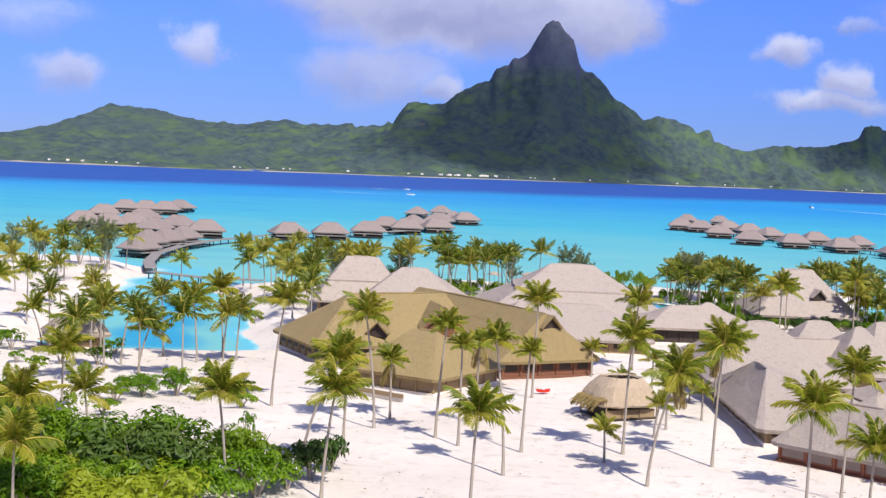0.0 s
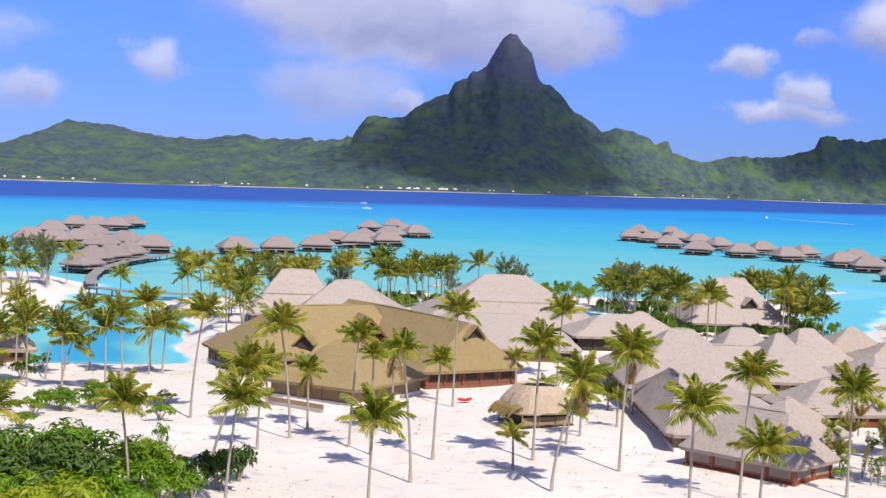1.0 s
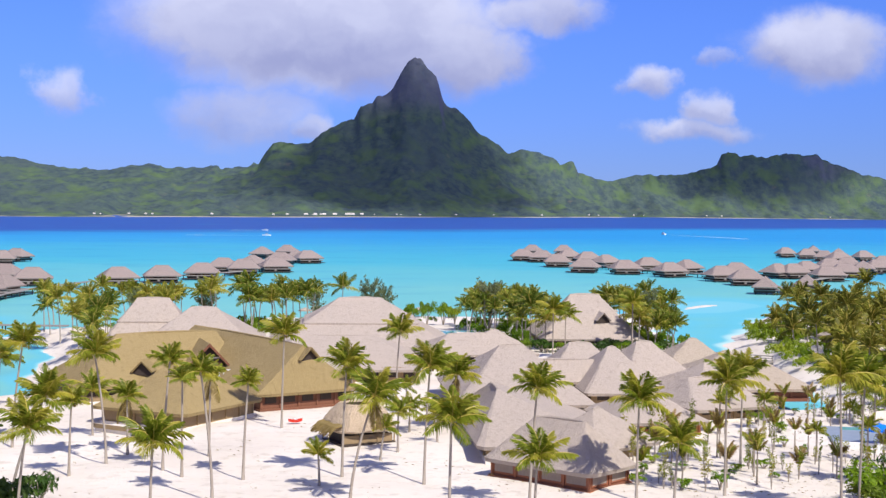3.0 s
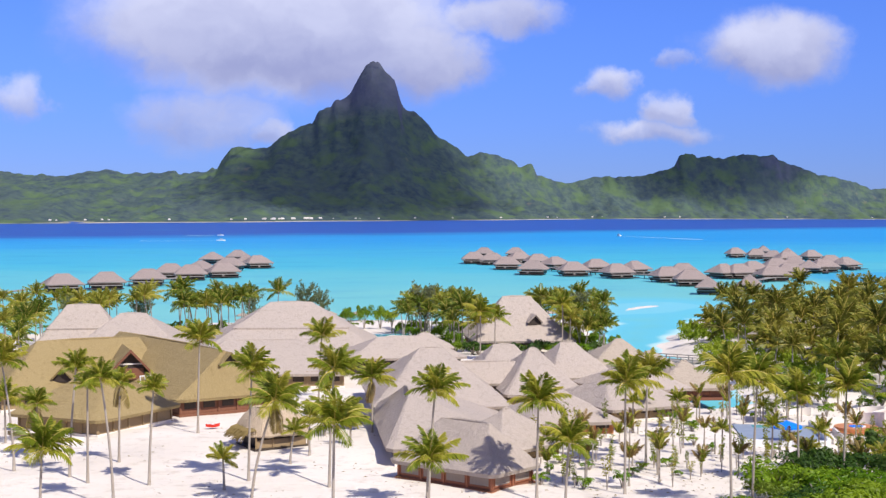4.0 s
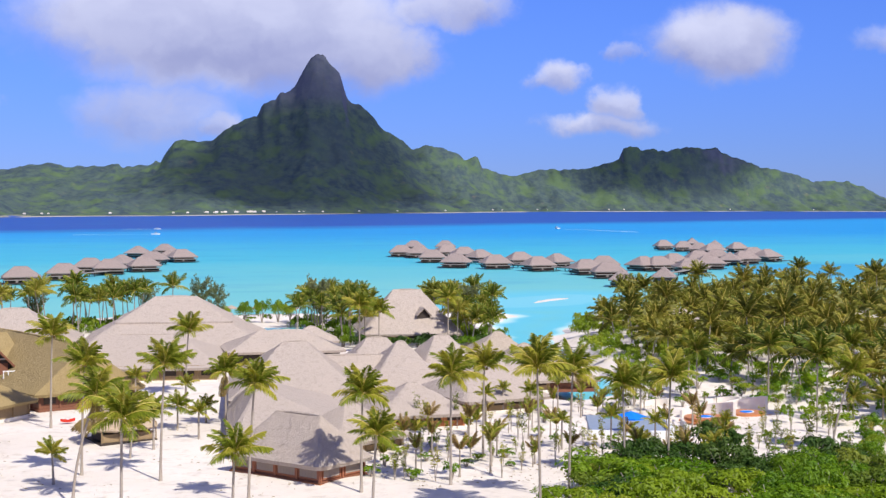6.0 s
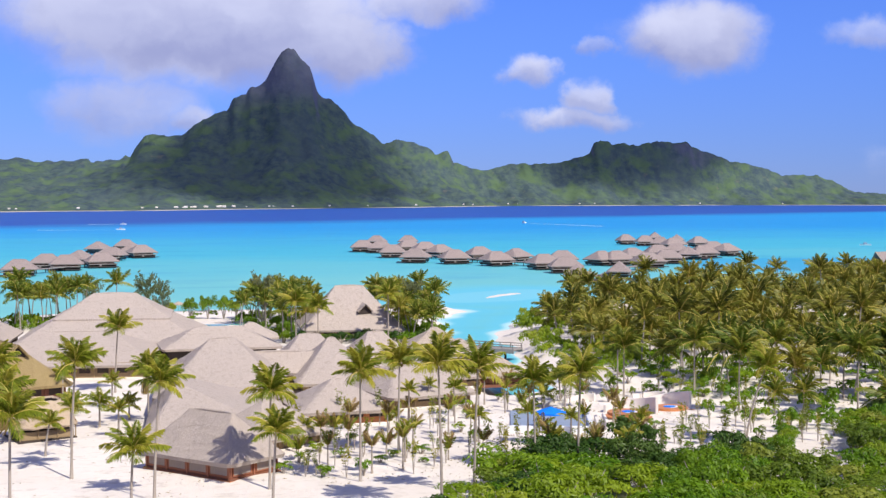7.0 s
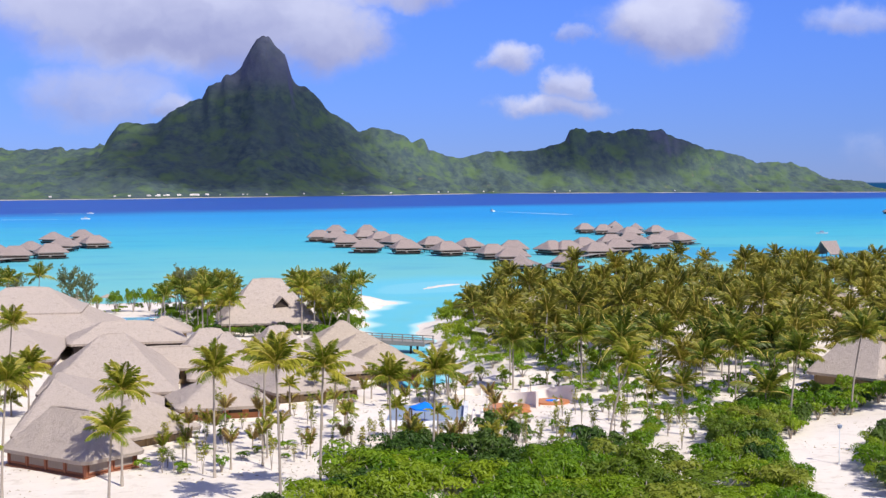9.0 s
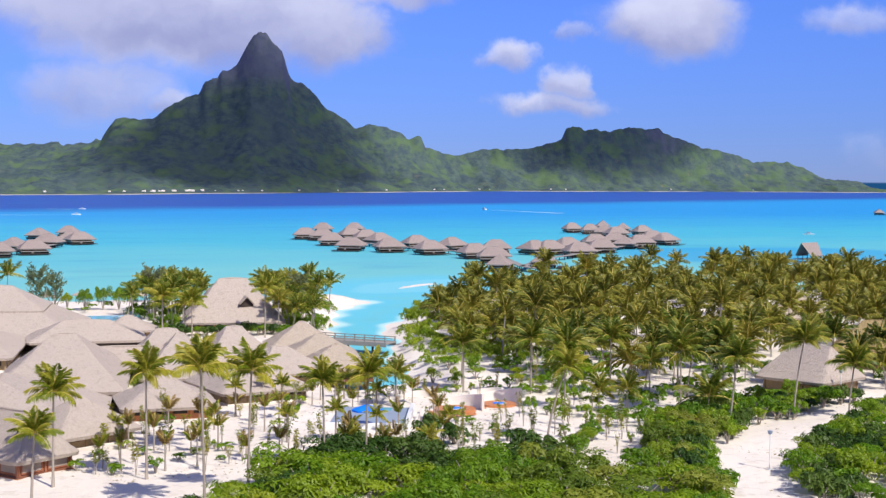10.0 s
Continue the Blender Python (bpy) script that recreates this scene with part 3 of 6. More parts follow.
def build_mountain():
    xs = np.arange(-2600, 2120, 6.5)
    rx, rz = np.array([p[0] for p in RIDGE], float), np.array([p[1] for p in RIDGE], float)
    top = np.interp(xs, rx, rz)
    soft = np.interp(xs, rx, rz)
    ker = np.exp(-np.linspace(-2.2, 2.2, 85) ** 2)
    soft = np.convolve(np.pad(soft, 42, mode="edge"), ker / ker.sum(), mode="valid")
    rows, ny = [], 140
    shore = shore_y(xs)
    crest = 3900 + 0 * xs
    for j in range(ny):
        v = j / (ny - 1) * 1.25
        y = shore + (crest - shore) * v
        row = []
        for i, x in enumerate(xs):
            if v <= 1:
                p = 0.42 * v + 0.58 * v ** 3.2
                blend = smooth01(np.array((v - 0.55) / 0.45))
                h = (soft[i] * (1 - blend) + top[i] * blend) * p
                q = Vector((x * 0.0045, y[i] * 0.0022, 3.1))
                spur = 1 - abs(noise.noise(q)) * 2
                fine = noise.fractal(Vector((x * 0.022, y[i] * 0.006, 7.7)), 0.8, 2.1, 4)
                h += (spur - 0.5) * 60 * v * (1 - v) * 1.6 * min(1, soft[i] / 120) + fine * 11 * min(1, v * 6) * (1 - 0.75 * v)
                h += noise.noise(Vector((x * 0.06, 2.2, y[i] * 0.022))) * 4.5 * min(1, v * 8)
                h += noise.noise(Vector((x * 0.045, 9.1, y[i] * 0.01))) * 7.0 * max(0.0, v - 0.6)
                # ravines and broken ledges of the steep upper slopes
                steep = min(1.0, max(0.0, (h - 110) / 140))
                h -= abs(noise.noise(Vector((x * 0.03 + h * 0.004, 4.4, h * 0.012)))) * 26 * steep * (1 - v ** 6)
                h += noise.fractal(Vector((x * 0.07, 5.5, y[i] * 0.02)), 0.7, 2.2, 3) * (2.2 + 4.5 * steep) * max(0.0, v - 0.5)
                h = h if v > 0.004 else -2.0
            else:
                h = top[i] * (1 - (v - 1) / 0.25 * 1.05)
            if i == len(xs) - 1 or x > 2060:
                h = -3
            row.append((float(x), float(y[i]), float(h)))
        rows.append(row)
    nx = len(xs)
    faces = [(j * nx + i, j * nx + i + 1, (j + 1) * nx + i + 1, (j + 1) * nx + i) for j in range(ny - 1) for i in range(nx - 1)]
    me = bpy.data.meshes.new("mountain")
    me.from_pydata([p for r in rows for p in r], [], faces)
    me.shade_smooth()
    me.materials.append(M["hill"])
    return tagged(new("mountain", me), "steep green volcanic mountain island with a dark rock tower", "mountain", kind="structure")


build_mountain()


def build_cloud(name, cx, cy, rx, ry, seed, label):
    """A thin flat cumulus above the view, placed so that its shade falls on the island."""
    off = Vector((seed * 7.7, seed * 3.1, 0))
    bm = bmesh.new()
    bmesh.ops.create_icosphere(bm, subdivisions=5, radius=1.0)
    for v in bm.verts:
        n = v.co.copy()
        k = 1 + 0.16 * noise.noise(n * 2.2 + off) + 0.10 * noise.noise(n * 5.5 + off) + 0.05 * noise.noise(n * 13 + off)
        v.co = Vector((n.x * k, n.y * k, (1.0 if n.z > 0 else 0.4) * n.z * k))
    ob = new(name, mesh_of(bm, name))
    ob.matrix_basis = pose(cx, cy, 1000) @ Matrix.Diagonal((rx, ry, 110, 1))
    ob.data.materials.append(M["cloud_thin"])
    ob.data.shade_smooth()
    tagged(ob, label, "cloud", kind="stuff")


build_cloud("cloud", 610, 2780, 470, 900, 5, "large white cumulus cloud above the view that shades the peak")
build_cloud("cloud", 1640, 3290, 390, 350, 9, "small white cumulus cloud above the view that shades the low mountain")

# ---- thatched buildings ----
GREY, GOLD = M["thatch_grey"], M["thatch_gold"]
STRAW, TAN, RED_WOOD = M["thatch_straw"], M["wood_tan"], M["wood_red"]
lab = "weathered grey thatched pavilion with brown timber walls on white sand"
lab_tan = "straw-coloured thatched pavilion beside the channel"
# pavilion cluster round the courtyard
hall("thatched_pavilion", 37.7, 118.1, -46, 12.2, 7.4, 3.7, 7.5, 5.4, GREY, M["wood_russet"], "low grey thatched pavilion with red-brown panelled timber walls", "pavilion cluster", 1, over=0.8, screens=True)
hall("thatched_pavilion", 39.2, 162.5, 0, 16, 27, 4.2, 9.6, 2.8, GREY, TAN, lab, "pavilion cluster", 2)
hall("thatched_pavilion", 38.4, 140, 90, 29, 14.5, 3.6, 7.6, 5, GREY, TAN, lab, "pavilion cluster", 22, aside=4.0)
hall("thatched_pavilion", 43.2, 129.5, 40, 10.5, 8.6, 3.5, 6.8, 1, GREY, TAN, lab, "pavilion cluster", 24)
hall("thatched_pavilion", 51.3, 183, 0, 11.5, 15, 3.8, 7.9, 2.7, GREY, TAN, lab, "pavilion cluster", 3)
hall("thatched_pavilion", 53.3, 171.5, 0, 10.5, 20, 3.8, 8.5, 0.9, GREY, TAN, lab, "pavilion cluster", 4)
hall("thatched_pavilion", 60.8, 186, 12, 10.5, 13, 3.6, 7.8, 2.2, GREY, TAN, lab, "pavilion cluster", 5)
hall("thatched_pavilion", 51.6, 145.5, 8, 11, 12, 3.7, 6.5, 1, GREY, M["wood_orange"], "small grey thatched pavilion with orange-brown walls", "pavilion cluster", 25)
hall("thatched_pavilion", 61.4, 158, 20, 12, 15, 3.6, 6.3, 4, GREY, TAN, lab, "pavilion cluster", 8)
hall("thatched_pavilion", 46.5, 172, 0, 14, 8, 4.4, 6.8, 10, GREY, TAN, lab, "pavilion cluster", 26, base=GROUND)
hall("thatched_pavilion", 66.3, 172, 20, 11, 13, 3.6, 6.4, 2, GREY, TAN, lab, "pavilion cluster", 28)
hall("thatched_pavilion", 71.6, 201, 0, 11.5, 12, 3.2, 6.8, 1, STRAW, TAN, lab_tan, "channel pavilions", 6)
hall("thatched_pavilion", 73.3, 189, 0, 11, 12, 3.4, 6.2, 1, STRAW, TAN, lab_tan, "channel pavilions", 27)
hall("thatched_pavilion", 74.1, 174.5, 0, 11, 11.5, 3.4, 6.4, 0.6, STRAW, RED_WOOD, lab_tan, "channel pavilions", 7)
# golden reception hall
hall("reception_hall", 0.6, 153.6, -32, 13.0, 15.0, 3.9, 7.9, 3, GOLD, TAN, "golden brown thatched hall with plain tan timber walls", "reception halls", 9, dark=False)
long_hall = hall("reception_hall", 6.6, 176.6, -60.5, 35.5, 14.5, 4.1, 9.4, 31, GOLD, RED_WOOD, "long golden brown thatched hall with an open porch", "reception halls", 10)
west_hall = hall("reception_hall", -5.6, 176, 25, 23, 17, 4.1, 9.6, 13, GOLD, TAN, "golden brown thatched hall with tan timber walls", "reception halls", 11, shift=2.4)
# large grey roofs behind
hall("restaurant_hall", 22.5, 224, 0, 30, 34, 4.0, 10.9, 6.4, GREY, TAN, "large grey thatched restaurant hall with a creased roof beside the beach", "restaurant halls", 12, creases=(0.5,))
# dark closed walls imitate the shade inside this wing's open front
hall("restaurant_hall", 39.0, 205.5, 6, 18, 13, 4.4, 7.0, 7, GREY, M["wood_dark_shade"], "low grey thatched restaurant wing, closed walls dark like a shaded open front", "restaurant halls", 13)
hall("restaurant_hall", 18.5, 197, 0, 24, 27, 4.0, 7.4, 11, GREY, TAN, "broad low grey thatched wing before the restaurant hall", "restaurant halls", 34)
hall("restaurant_hall", 44.5, 224, 0, 9, 9, 3.8, 5.9, 1, GREY, TAN, "small grey thatched bar by the pool", "restaurant halls", 33)
hall("restaurant_hall", -11.2, 227, 4, 15.5, 19, 4.2, 10.4, 5, GREY, TAN, "grey thatched hall with a creased roof behind the golden hall", "restaurant halls", 14, creases=(0.45,))
hall("restaurant_hall", -2.6, 221, 0, 19, 26, 4.2, 9.6, 4.0, GREY, TAN, "grey thatched hall behind the golden hall", "restaurant halls", 15)
beach_house = hall("beach_house", 62.4, 240, 0, 18, 20, 3.8, 10.9, 5, GREY, TAN, "grey thatched beach house among palms", "", 16)
hall("garden_house", 132.4, 150.8, -57, 10.4, 10.5, 4.1, 8.1, 5.6, GREY, TAN, "small grey thatched garden house by the sand road", "", 17, dark=False)
hall("thatched_pavilion", -42, 169.5, 20, 8, 7, 3.9, 6.8, 2, STRAW, TAN, "small straw thatched hut among palms by the inlet", "", 35)
hall("garden_house", 153.5, 171.5, -30, 15, 13, 4.8, 8.8, 6, GOLD, TAN, "golden brown thatched garden house among palms", "", 18)
hall("garden_house", 112, 238, 15, 12, 10, 3.8, 7.0, 3, GREY, TAN, "small grey thatched house deep in the palm grove", "", 36)
hall("garden_house", 165, 226, -15, 12, 10, 4.2, 7.6, 4, STRAW, TAN, "small straw thatched house deep in the palm grove", "", 37)


# ---- overwater bungalows ----
def bungalow(x, y, angle):
    t = thing("overwater_bungalow", pose(x, y, 0, 0, 0, angle), "grey-brown thatched overwater bungalow on stilts with timber deck", "bungalow", "overwater bungalows")
    roof = part("roof", hip_roof(12.4, 10.0, 2.4, 5.55, 4.2, 21, n=44, rings=8, sag=-0.02), M["thatch_sea"], t, smooth=True)
    part("ridge_cap", tube(bmesh.new(), [(-2.0, 0, 5.5), (2.0, 0, 5.5)], (0.16, 0.16)), M["thatch_sea"], roof)
    part("wall", ring_wall(bmesh.new(), 4.1, 3.5, 1.55, 3.3), M["wood_red"], t)
    for x0, x1 in ((-2.9, -1.1), (-0.9, 0.9), (1.1, 2.9)):
        bay = part("window", boxes((x0, -3.58, 1.7, x1, -3.52, 3.1), bevel=0.02), M["wood_dark_shade"], t)
        part("window_frame", boxes((x0 - 0.06, -3.62, 3.1, x1 + 0.06, -3.5, 3.2)), M["wood_tan"], bay)
    part("deck", boxes((-5.4, -5.6, 1.25, 5.0, 4.2, 1.55), bevel=0.05), M["wood_grey"], t)
    # platform and beams are coloured dark to imitate the shade under each deck
    part("lower_deck", boxes((-6.2, -8.3, 0.45, 5.2, -5.7, 0.65), bevel=0.04), M["wood_dark_shade"], t, "swimming platform close to the water, coloured dark like the shadow there")
    part("skirt_beam", ring_wall(bmesh.new(), 4.9, 4.0, 0.55, 1.2, 0.25), M["wood_dark_shade"], t, "dark beams that imitate the shade under the deck")
    part("ladder", boxes((-1.6, -5.75, 0.7, -0.8, -5.65, 1.5)), M["wood_grey"], t)
    part("handrail", boxes((-5.4, -5.6, 2.4, 5.0, -5.5, 2.5), (-5.4, -5.58, 1.55, -5.3, -5.52, 2.4), (4.9, -5.58, 1.55, 5.0, -5.52, 2.4), (-0.05, -5.58, 1.55, 0.05, -5.52, 2.4)), M["wood_grey"], t)
    stilt = mesh_of(tube(bmesh.new(), [(0, 0, -2.5), (0, 0, 1.3)], (0.15, 0.15), 6), "stilt")
    for sx in (-4.4, -1.4, 1.6, 4.4):
        for sy in (-4.6, -0.8, 3.4):
            part("stilt", stilt, M["wood_dark_shade"], t).matrix_basis = pose(sx, sy, 0)
    return t


LEFT = [(-117, 458), (-126, 521), (-107, 451), (-131, 578), (-123, 580), (-115, 580), (-114, 605), (-101, 459), (-106, 498), (-89, 435), (-73, 343), (-76, 366), (-74, 379), (-72, 394), (-86, 458), (-73, 436), (-48, 443), (-36, 456), (-25, 478), (-21, 523), (-13, 513), (-12, 554), (-13, 661), (-2, 531), (-2, 588), (-2, 692), (4, 621), (9, 613)]
RIGHT = [(111, 661), (127, 739), (118, 647), (117, 597), (120, 549), (144, 739), (133, 661), (137, 633), (138, 596), (134, 538), (150, 568), (147, 519), (161, 547), (159, 491), (174, 522), (161, 467), (152, 418), (265, 737), (269, 715), (297, 784), (268, 686), (294, 736), (270, 671), (244, 591), (238, 558), (291, 693), (270, 615), (248, 568), (267, 590), (231, 577), (218, 526), (201, 498), (209, 544), (170, 432), (188, 516), (194, 516)]
first = bungalow(LEFT[0][0], LEFT[0][1], 20)
rng = random.Random(3)
for i, (x, y) in enumerate(LEFT[1:] + RIGHT + [(651, 1124)]):
    near = y < 435 and (x > 0 or y < 400)
    size = 0.8 if near else 0.85 if y > 680 else 1.0
    turn = 70 if near else rng.choice((0, 15, 30, -20, 10, -12, 75)) + rng.uniform(-8, 8)
    copy_thing(first, pose(x, y, 0, 0, 0, turn) @ Matrix.Diagonal((size, size, 1.0, 1)))


# ---- palms and shrubs ----
def frond_mesh(seed, length=3.8, leaflets=26, steps=8, wide=0.115):
    """One palm leaf along +x: an arched midrib with two rows of hanging leaflets."""
    rng = random.Random(seed)
    bm = bmesh.new()
    a0, bend = radians(rng.uniform(8, 16)), radians(rng.uniform(36, 74))
    pts, p = [], Vector((0, 0, 0))
    for i in range(steps + 1):
        pts.append(p.copy())
        a = a0 - bend * (i / steps) ** 1.4
        p = p + Vector((math.cos(a), 0, math.sin(a))) * length / steps
    tube(bm, pts, [0.075 * (1 - 0.8 * i / steps) for i in range(steps + 1)], 3, False)
    for f in bm.faces:
        f.material_index = 1
    for i in range(leaflets):
        s = 0.10 + 0.89 * i / (leaflets - 1)
        k = min(steps - 1, int(s * steps))
        q = pts[k].lerp(pts[k + 1], s * steps - k)
        d = (pts[k + 1] - pts[k]).normalized()
        size = 1.2 * (math.sin(math.pi * min(1, s * 0.80 + 0.18)) ** 0.6) * rng.uniform(0.8, 1.1)
        for sg in (-1, 1):
            out = Vector((0, sg, 0)) * rng.uniform(0.6, 0.85) + d * 0.62 + Vector((0, 0, rng.uniform(-0.6, -0.05)))
            mid = q + out.normalized() * size * 0.5
            tip = q + out.normalized() * size + Vector((0, 0, -0.34 * size))
            w = d * wide
            bm.faces.new([bm.verts.new(v) for v in (q, mid + w, tip, mid - w)])
    me = mesh_of(bm, "frond")
    me.materials.append(M["frond"]), me.materials.append(M["frond_rib"])
    return me


FRONDS = [frond_mesh(s) for s in range(5)]
LIGHT_FRONDS = [frond_mesh(s, 3.9, 14, 5, 0.15) for s in range(20, 25)]
DEEP_FRONDS = [me.copy() for me in FRONDS]
for me in DEEP_FRONDS:
    me.materials[0] = M["frond_beach"]
DRY = [frond_mesh(9)]
DRY[0].materials[0] = M["frond_dry"]


def crown_poses(seed, count=19, wind=0.25):
    rng = random.Random(seed)
    lot = []
    for i in range(count):
        k = i / count
        lift = (84 - 55 * k / 0.62 if k < 0.62 else 24 - 36 * (k - 0.62) / 0.38) + rng.uniform(-9, 9)
        a = i * 137.5 + rng.uniform(-18, 18)
        turn = Matrix.Rotation(radians(a), 4, "Z") @ Matrix.Rotation(radians(-lift), 4, "Y") @ Matrix.Rotation(radians(rng.uniform(-25, 25)), 4, "X")
        s = rng.uniform(0.82, 1.08) * (0.9 if lift > 45 else 1)
        lot.append(Matrix.Rotation(radians(10 * wind * 4), 4, "Y") @ turn @ Matrix.Diagonal((s, s, s, 1)))
    return lot


def crown_mesh(seed):
    bm = bmesh.new()
    for i, m in enumerate(crown_poses(seed, 17)):
        tmp = bmesh.new()
        tmp.from_mesh(LIGHT_FRONDS[i % len(LIGHT_FRONDS)])
        for v in tmp.verts:
            if v.link_faces and v.link_faces[0].material_index == 1:
                v.co += Vector((0, v.co.y, max(0.0, v.normal.z) * 0.05)) * 0.7
        tmp.transform(m)
        me = bpy.data.meshes.new("tmp")
        tmp.to_mesh(me)
        tmp.free()
        bm.from_mesh(me)
        bpy.data.meshes.remove(me)
    me = mesh_of(bm, "crown")
    me.materials.append(M["frond_grove"]), me.materials.append(M["frond_rib"])
    return me


CROWNS = [crown_mesh(40 + s) for s in range(8)]
BEACH_CROWNS = [me.copy() for me in CROWNS]
for me in BEACH_CROWNS:
    me.materials[0] = M["frond_beach"]


def trunk(h, dx, dy, r=0.115):
    pts, rad = [], []
    for i in range(9):
        s = i / 8
        b = s ** 1.6
        pts.append((dx * b, dy * b, h * s - (0.25 if i == 0 else 0)))
        rad.append(r * (1.55 if i == 0 else 1.08 - 0.4 * s))
    return tube(bmesh.new(), pts, rad, 8)


NUT = bpy.data.meshes.new("coconut")
_b = bmesh.new()
bmesh.ops.create_icosphere(_b, subdivisions=1, radius=0.14, matrix=Matrix.Diagonal((1, 1, 1.25, 1)))
_b.to_mesh(NUT), _b.free()
NUT.materials.append(M["frond_dry"])


def palm(x, y, h, dx=0.0, dy=0.0, size=1.0, base=None, seed=None, fronds=FRONDS):
    """A coconut palm with every leaf on its own."""
    size *= 0.78
    seed = int(abs(x * 13 + y * 7)) if seed is None else seed
    r = random.Random(seed)
    t = thing("coconut_palm", pose(x, y, GROUND if base is None else base, 0, 0, 0), "tall coconut palm with wind-blown yellow-green fronds on sand" if h > 5 else "young coconut palm with yellow-green fronds on sand", "palm tree", "coconut palms")
    part("trunk", trunk(h, dx, dy), M["bark"], t, smooth=True)
    spin = Matrix.Rotation(r.uniform(-0.4, 0.4), 4, "Z")
    for i, m in enumerate(crown_poses(seed, 21 if h > 5 else 14)):
        part("frond", fronds[(i + seed) % len(fronds)], M["frond"], t).matrix_basis = Matrix.Translation((dx, dy, h)) @ spin @ Matrix.Diagonal((size, size, size, 1)) @ m
    if r.random() < 0.06 and h > 5:
        for i in range(2):
            part("dry_frond", DRY[0], M["frond_dry"], t, "brown dried frond").matrix_basis = Matrix.Translation((dx, dy, h - 0.1)) @ pose(0, 0, 0, 0, 62, r.uniform(0, 360)) @ Matrix.Diagonal((0.7, 0.7, 0.7, 1))
    if h > 6:
        for i in range(2):
            part("coconut", NUT, M["frond_dry"], t).matrix_basis = Matrix.Translation((dx + 0.25 * math.cos(i * 1.6), dy + 0.25 * math.sin(i * 1.6), h - 0.22))
    return t


def far_palm(x, y, h, seed, size=1.0, crowns=BEACH_CROWNS):
    r = random.Random(seed)
    dx, dy = r.uniform(-0.9, 0.9), r.uniform(-0.9, 0.9)
    t = thing("coconut_palm", pose(x, y, GROUND), "coconut palm with a dense yellow-green crown on sand", "palm tree", "palm grove")
    part("trunk", trunk(h, dx, dy, 0.11), M["bark"], t, smooth=True)
    part("crown", crowns[seed % len(crowns)], M["frond"], t).matrix_basis = Matrix.Translation((dx, dy, h)) @ Matrix.Rotation(r.uniform(0, 6.28), 4, "Z") @ Matrix.Diagonal((size, size, size, 1))
    return t


def leaf_cloud(seed, count, size, lobes, flat=0.7, mat="leaf"):
    """A crown of many small leaves on uneven lobes, radius about 1 metre times the lobes."""
    r = random.Random(seed)
    verts, faces = [], []
    balls = []
    for i in range(lobes):
        a, d = r.uniform(0, math.tau), math.sqrt(r.random()) * 0.72
        balls.append((Vector((d * math.cos(a), d * math.sin(a), (0.55 - 0.4 * d * d) * flat + r.uniform(-0.2, 0.16))), r.uniform(0.16, 0.38)))
    for i in range(count):
        c, rad = r.choice(balls)
        n = Vector((r.gauss(0, 1), r.gauss(0, 1), r.gauss(0.75, 0.75))).normalized()
        p = c + Vector((n.x, n.y, n.z * 0.55)) * rad * r.uniform(0.7, 1.08)
        up = (n + Vector((r.uniform(-0.6, 0.6), r.uniform(-0.6, 0.6), r.uniform(0.0, 0.9)))).normalized()
        a = up.cross(Vector((r.uniform(-1, 1), r.uniform(-1, 1), r.uniform(-1, 1)))).normalized()
        b = up.cross(a)
        s = size * r.uniform(0.6, 1.25)
        k = len(verts)
        verts += [tuple(p - a * s), tuple(p - b * s * 0.38 + up * s * 0.1), tuple(p + a * s), tuple(p + b * s * 0.38 + up * s * 0.1)]
        faces.append((k, k + 1, k + 2, k + 3))
    me = bpy.data.meshes.new("crown")
    me.from_pydata(verts, [], faces)
    me.materials.append(M[mat])
    return me


BUSH = [leaf_cloud(60 + s, 2300, 0.062, 20) for s in range(5)]
SHRUB = [leaf_cloud(80 + s, 380, 0.115, 9, 1.0) for s in range(3)]
MIXED = [leaf_cloud(64, 2000, 0.066, 18, 0.9, "leaf_olive"), leaf_cloud(65, 2100, 0.064, 18, 0.85, "leaf_deep"), leaf_cloud(66, 2000, 0.064, 16, 0.95, "leaf_lime")]
BANKS = [leaf_cloud(85 + s, 560, 0.095, 10, 1.0, "leaf_lime") for s in range(3)]
DEEP = [leaf_cloud(70 + s, 800, 0.11, 16, 0.8, "leaf_deep") for s in range(2)]
RED_SHRUB = [leaf_cloud(75 + s, 420, 0.13, 8, 0.8, "leaf_red") for s in range(2)]


def sapling_mesh(seed):
    """Sparse leaves along a few thin upright stems, one metre high."""
    r = random.Random(seed)
    bm = bmesh.new()
    for i in range(3):
        dx, dy = r.uniform(-0.16, 0.16), r.uniform(-0.16, 0.16)
        top = r.uniform(0.7, 1.0)
        for j in range(26):
            s = r.uniform(0.3, 1.0)
            q = Vector((dx * s * 1.5, dy * s * 1.5, top * s))
            a = r.uniform(0, math.tau)
            d = Vector((math.cos(a), math.sin(a), r.uniform(-0.3, 0.8))).normalized() * r.uniform(0.12, 0.24)
            w = d.cross(Vector((0, 0, 1))).normalized() * 0.035
            bm.faces.new([bm.verts.new(v) for v in (q, q + d * 0.5 + w, q + d + Vector((0, 0, -0.05)), q + d * 0.5 - w)])
    me = mesh_of(bm, "crown")
    me.materials.append(M["frond"])
    return me


SAPLING = [sapling_mesh(s) for s in range(4)]


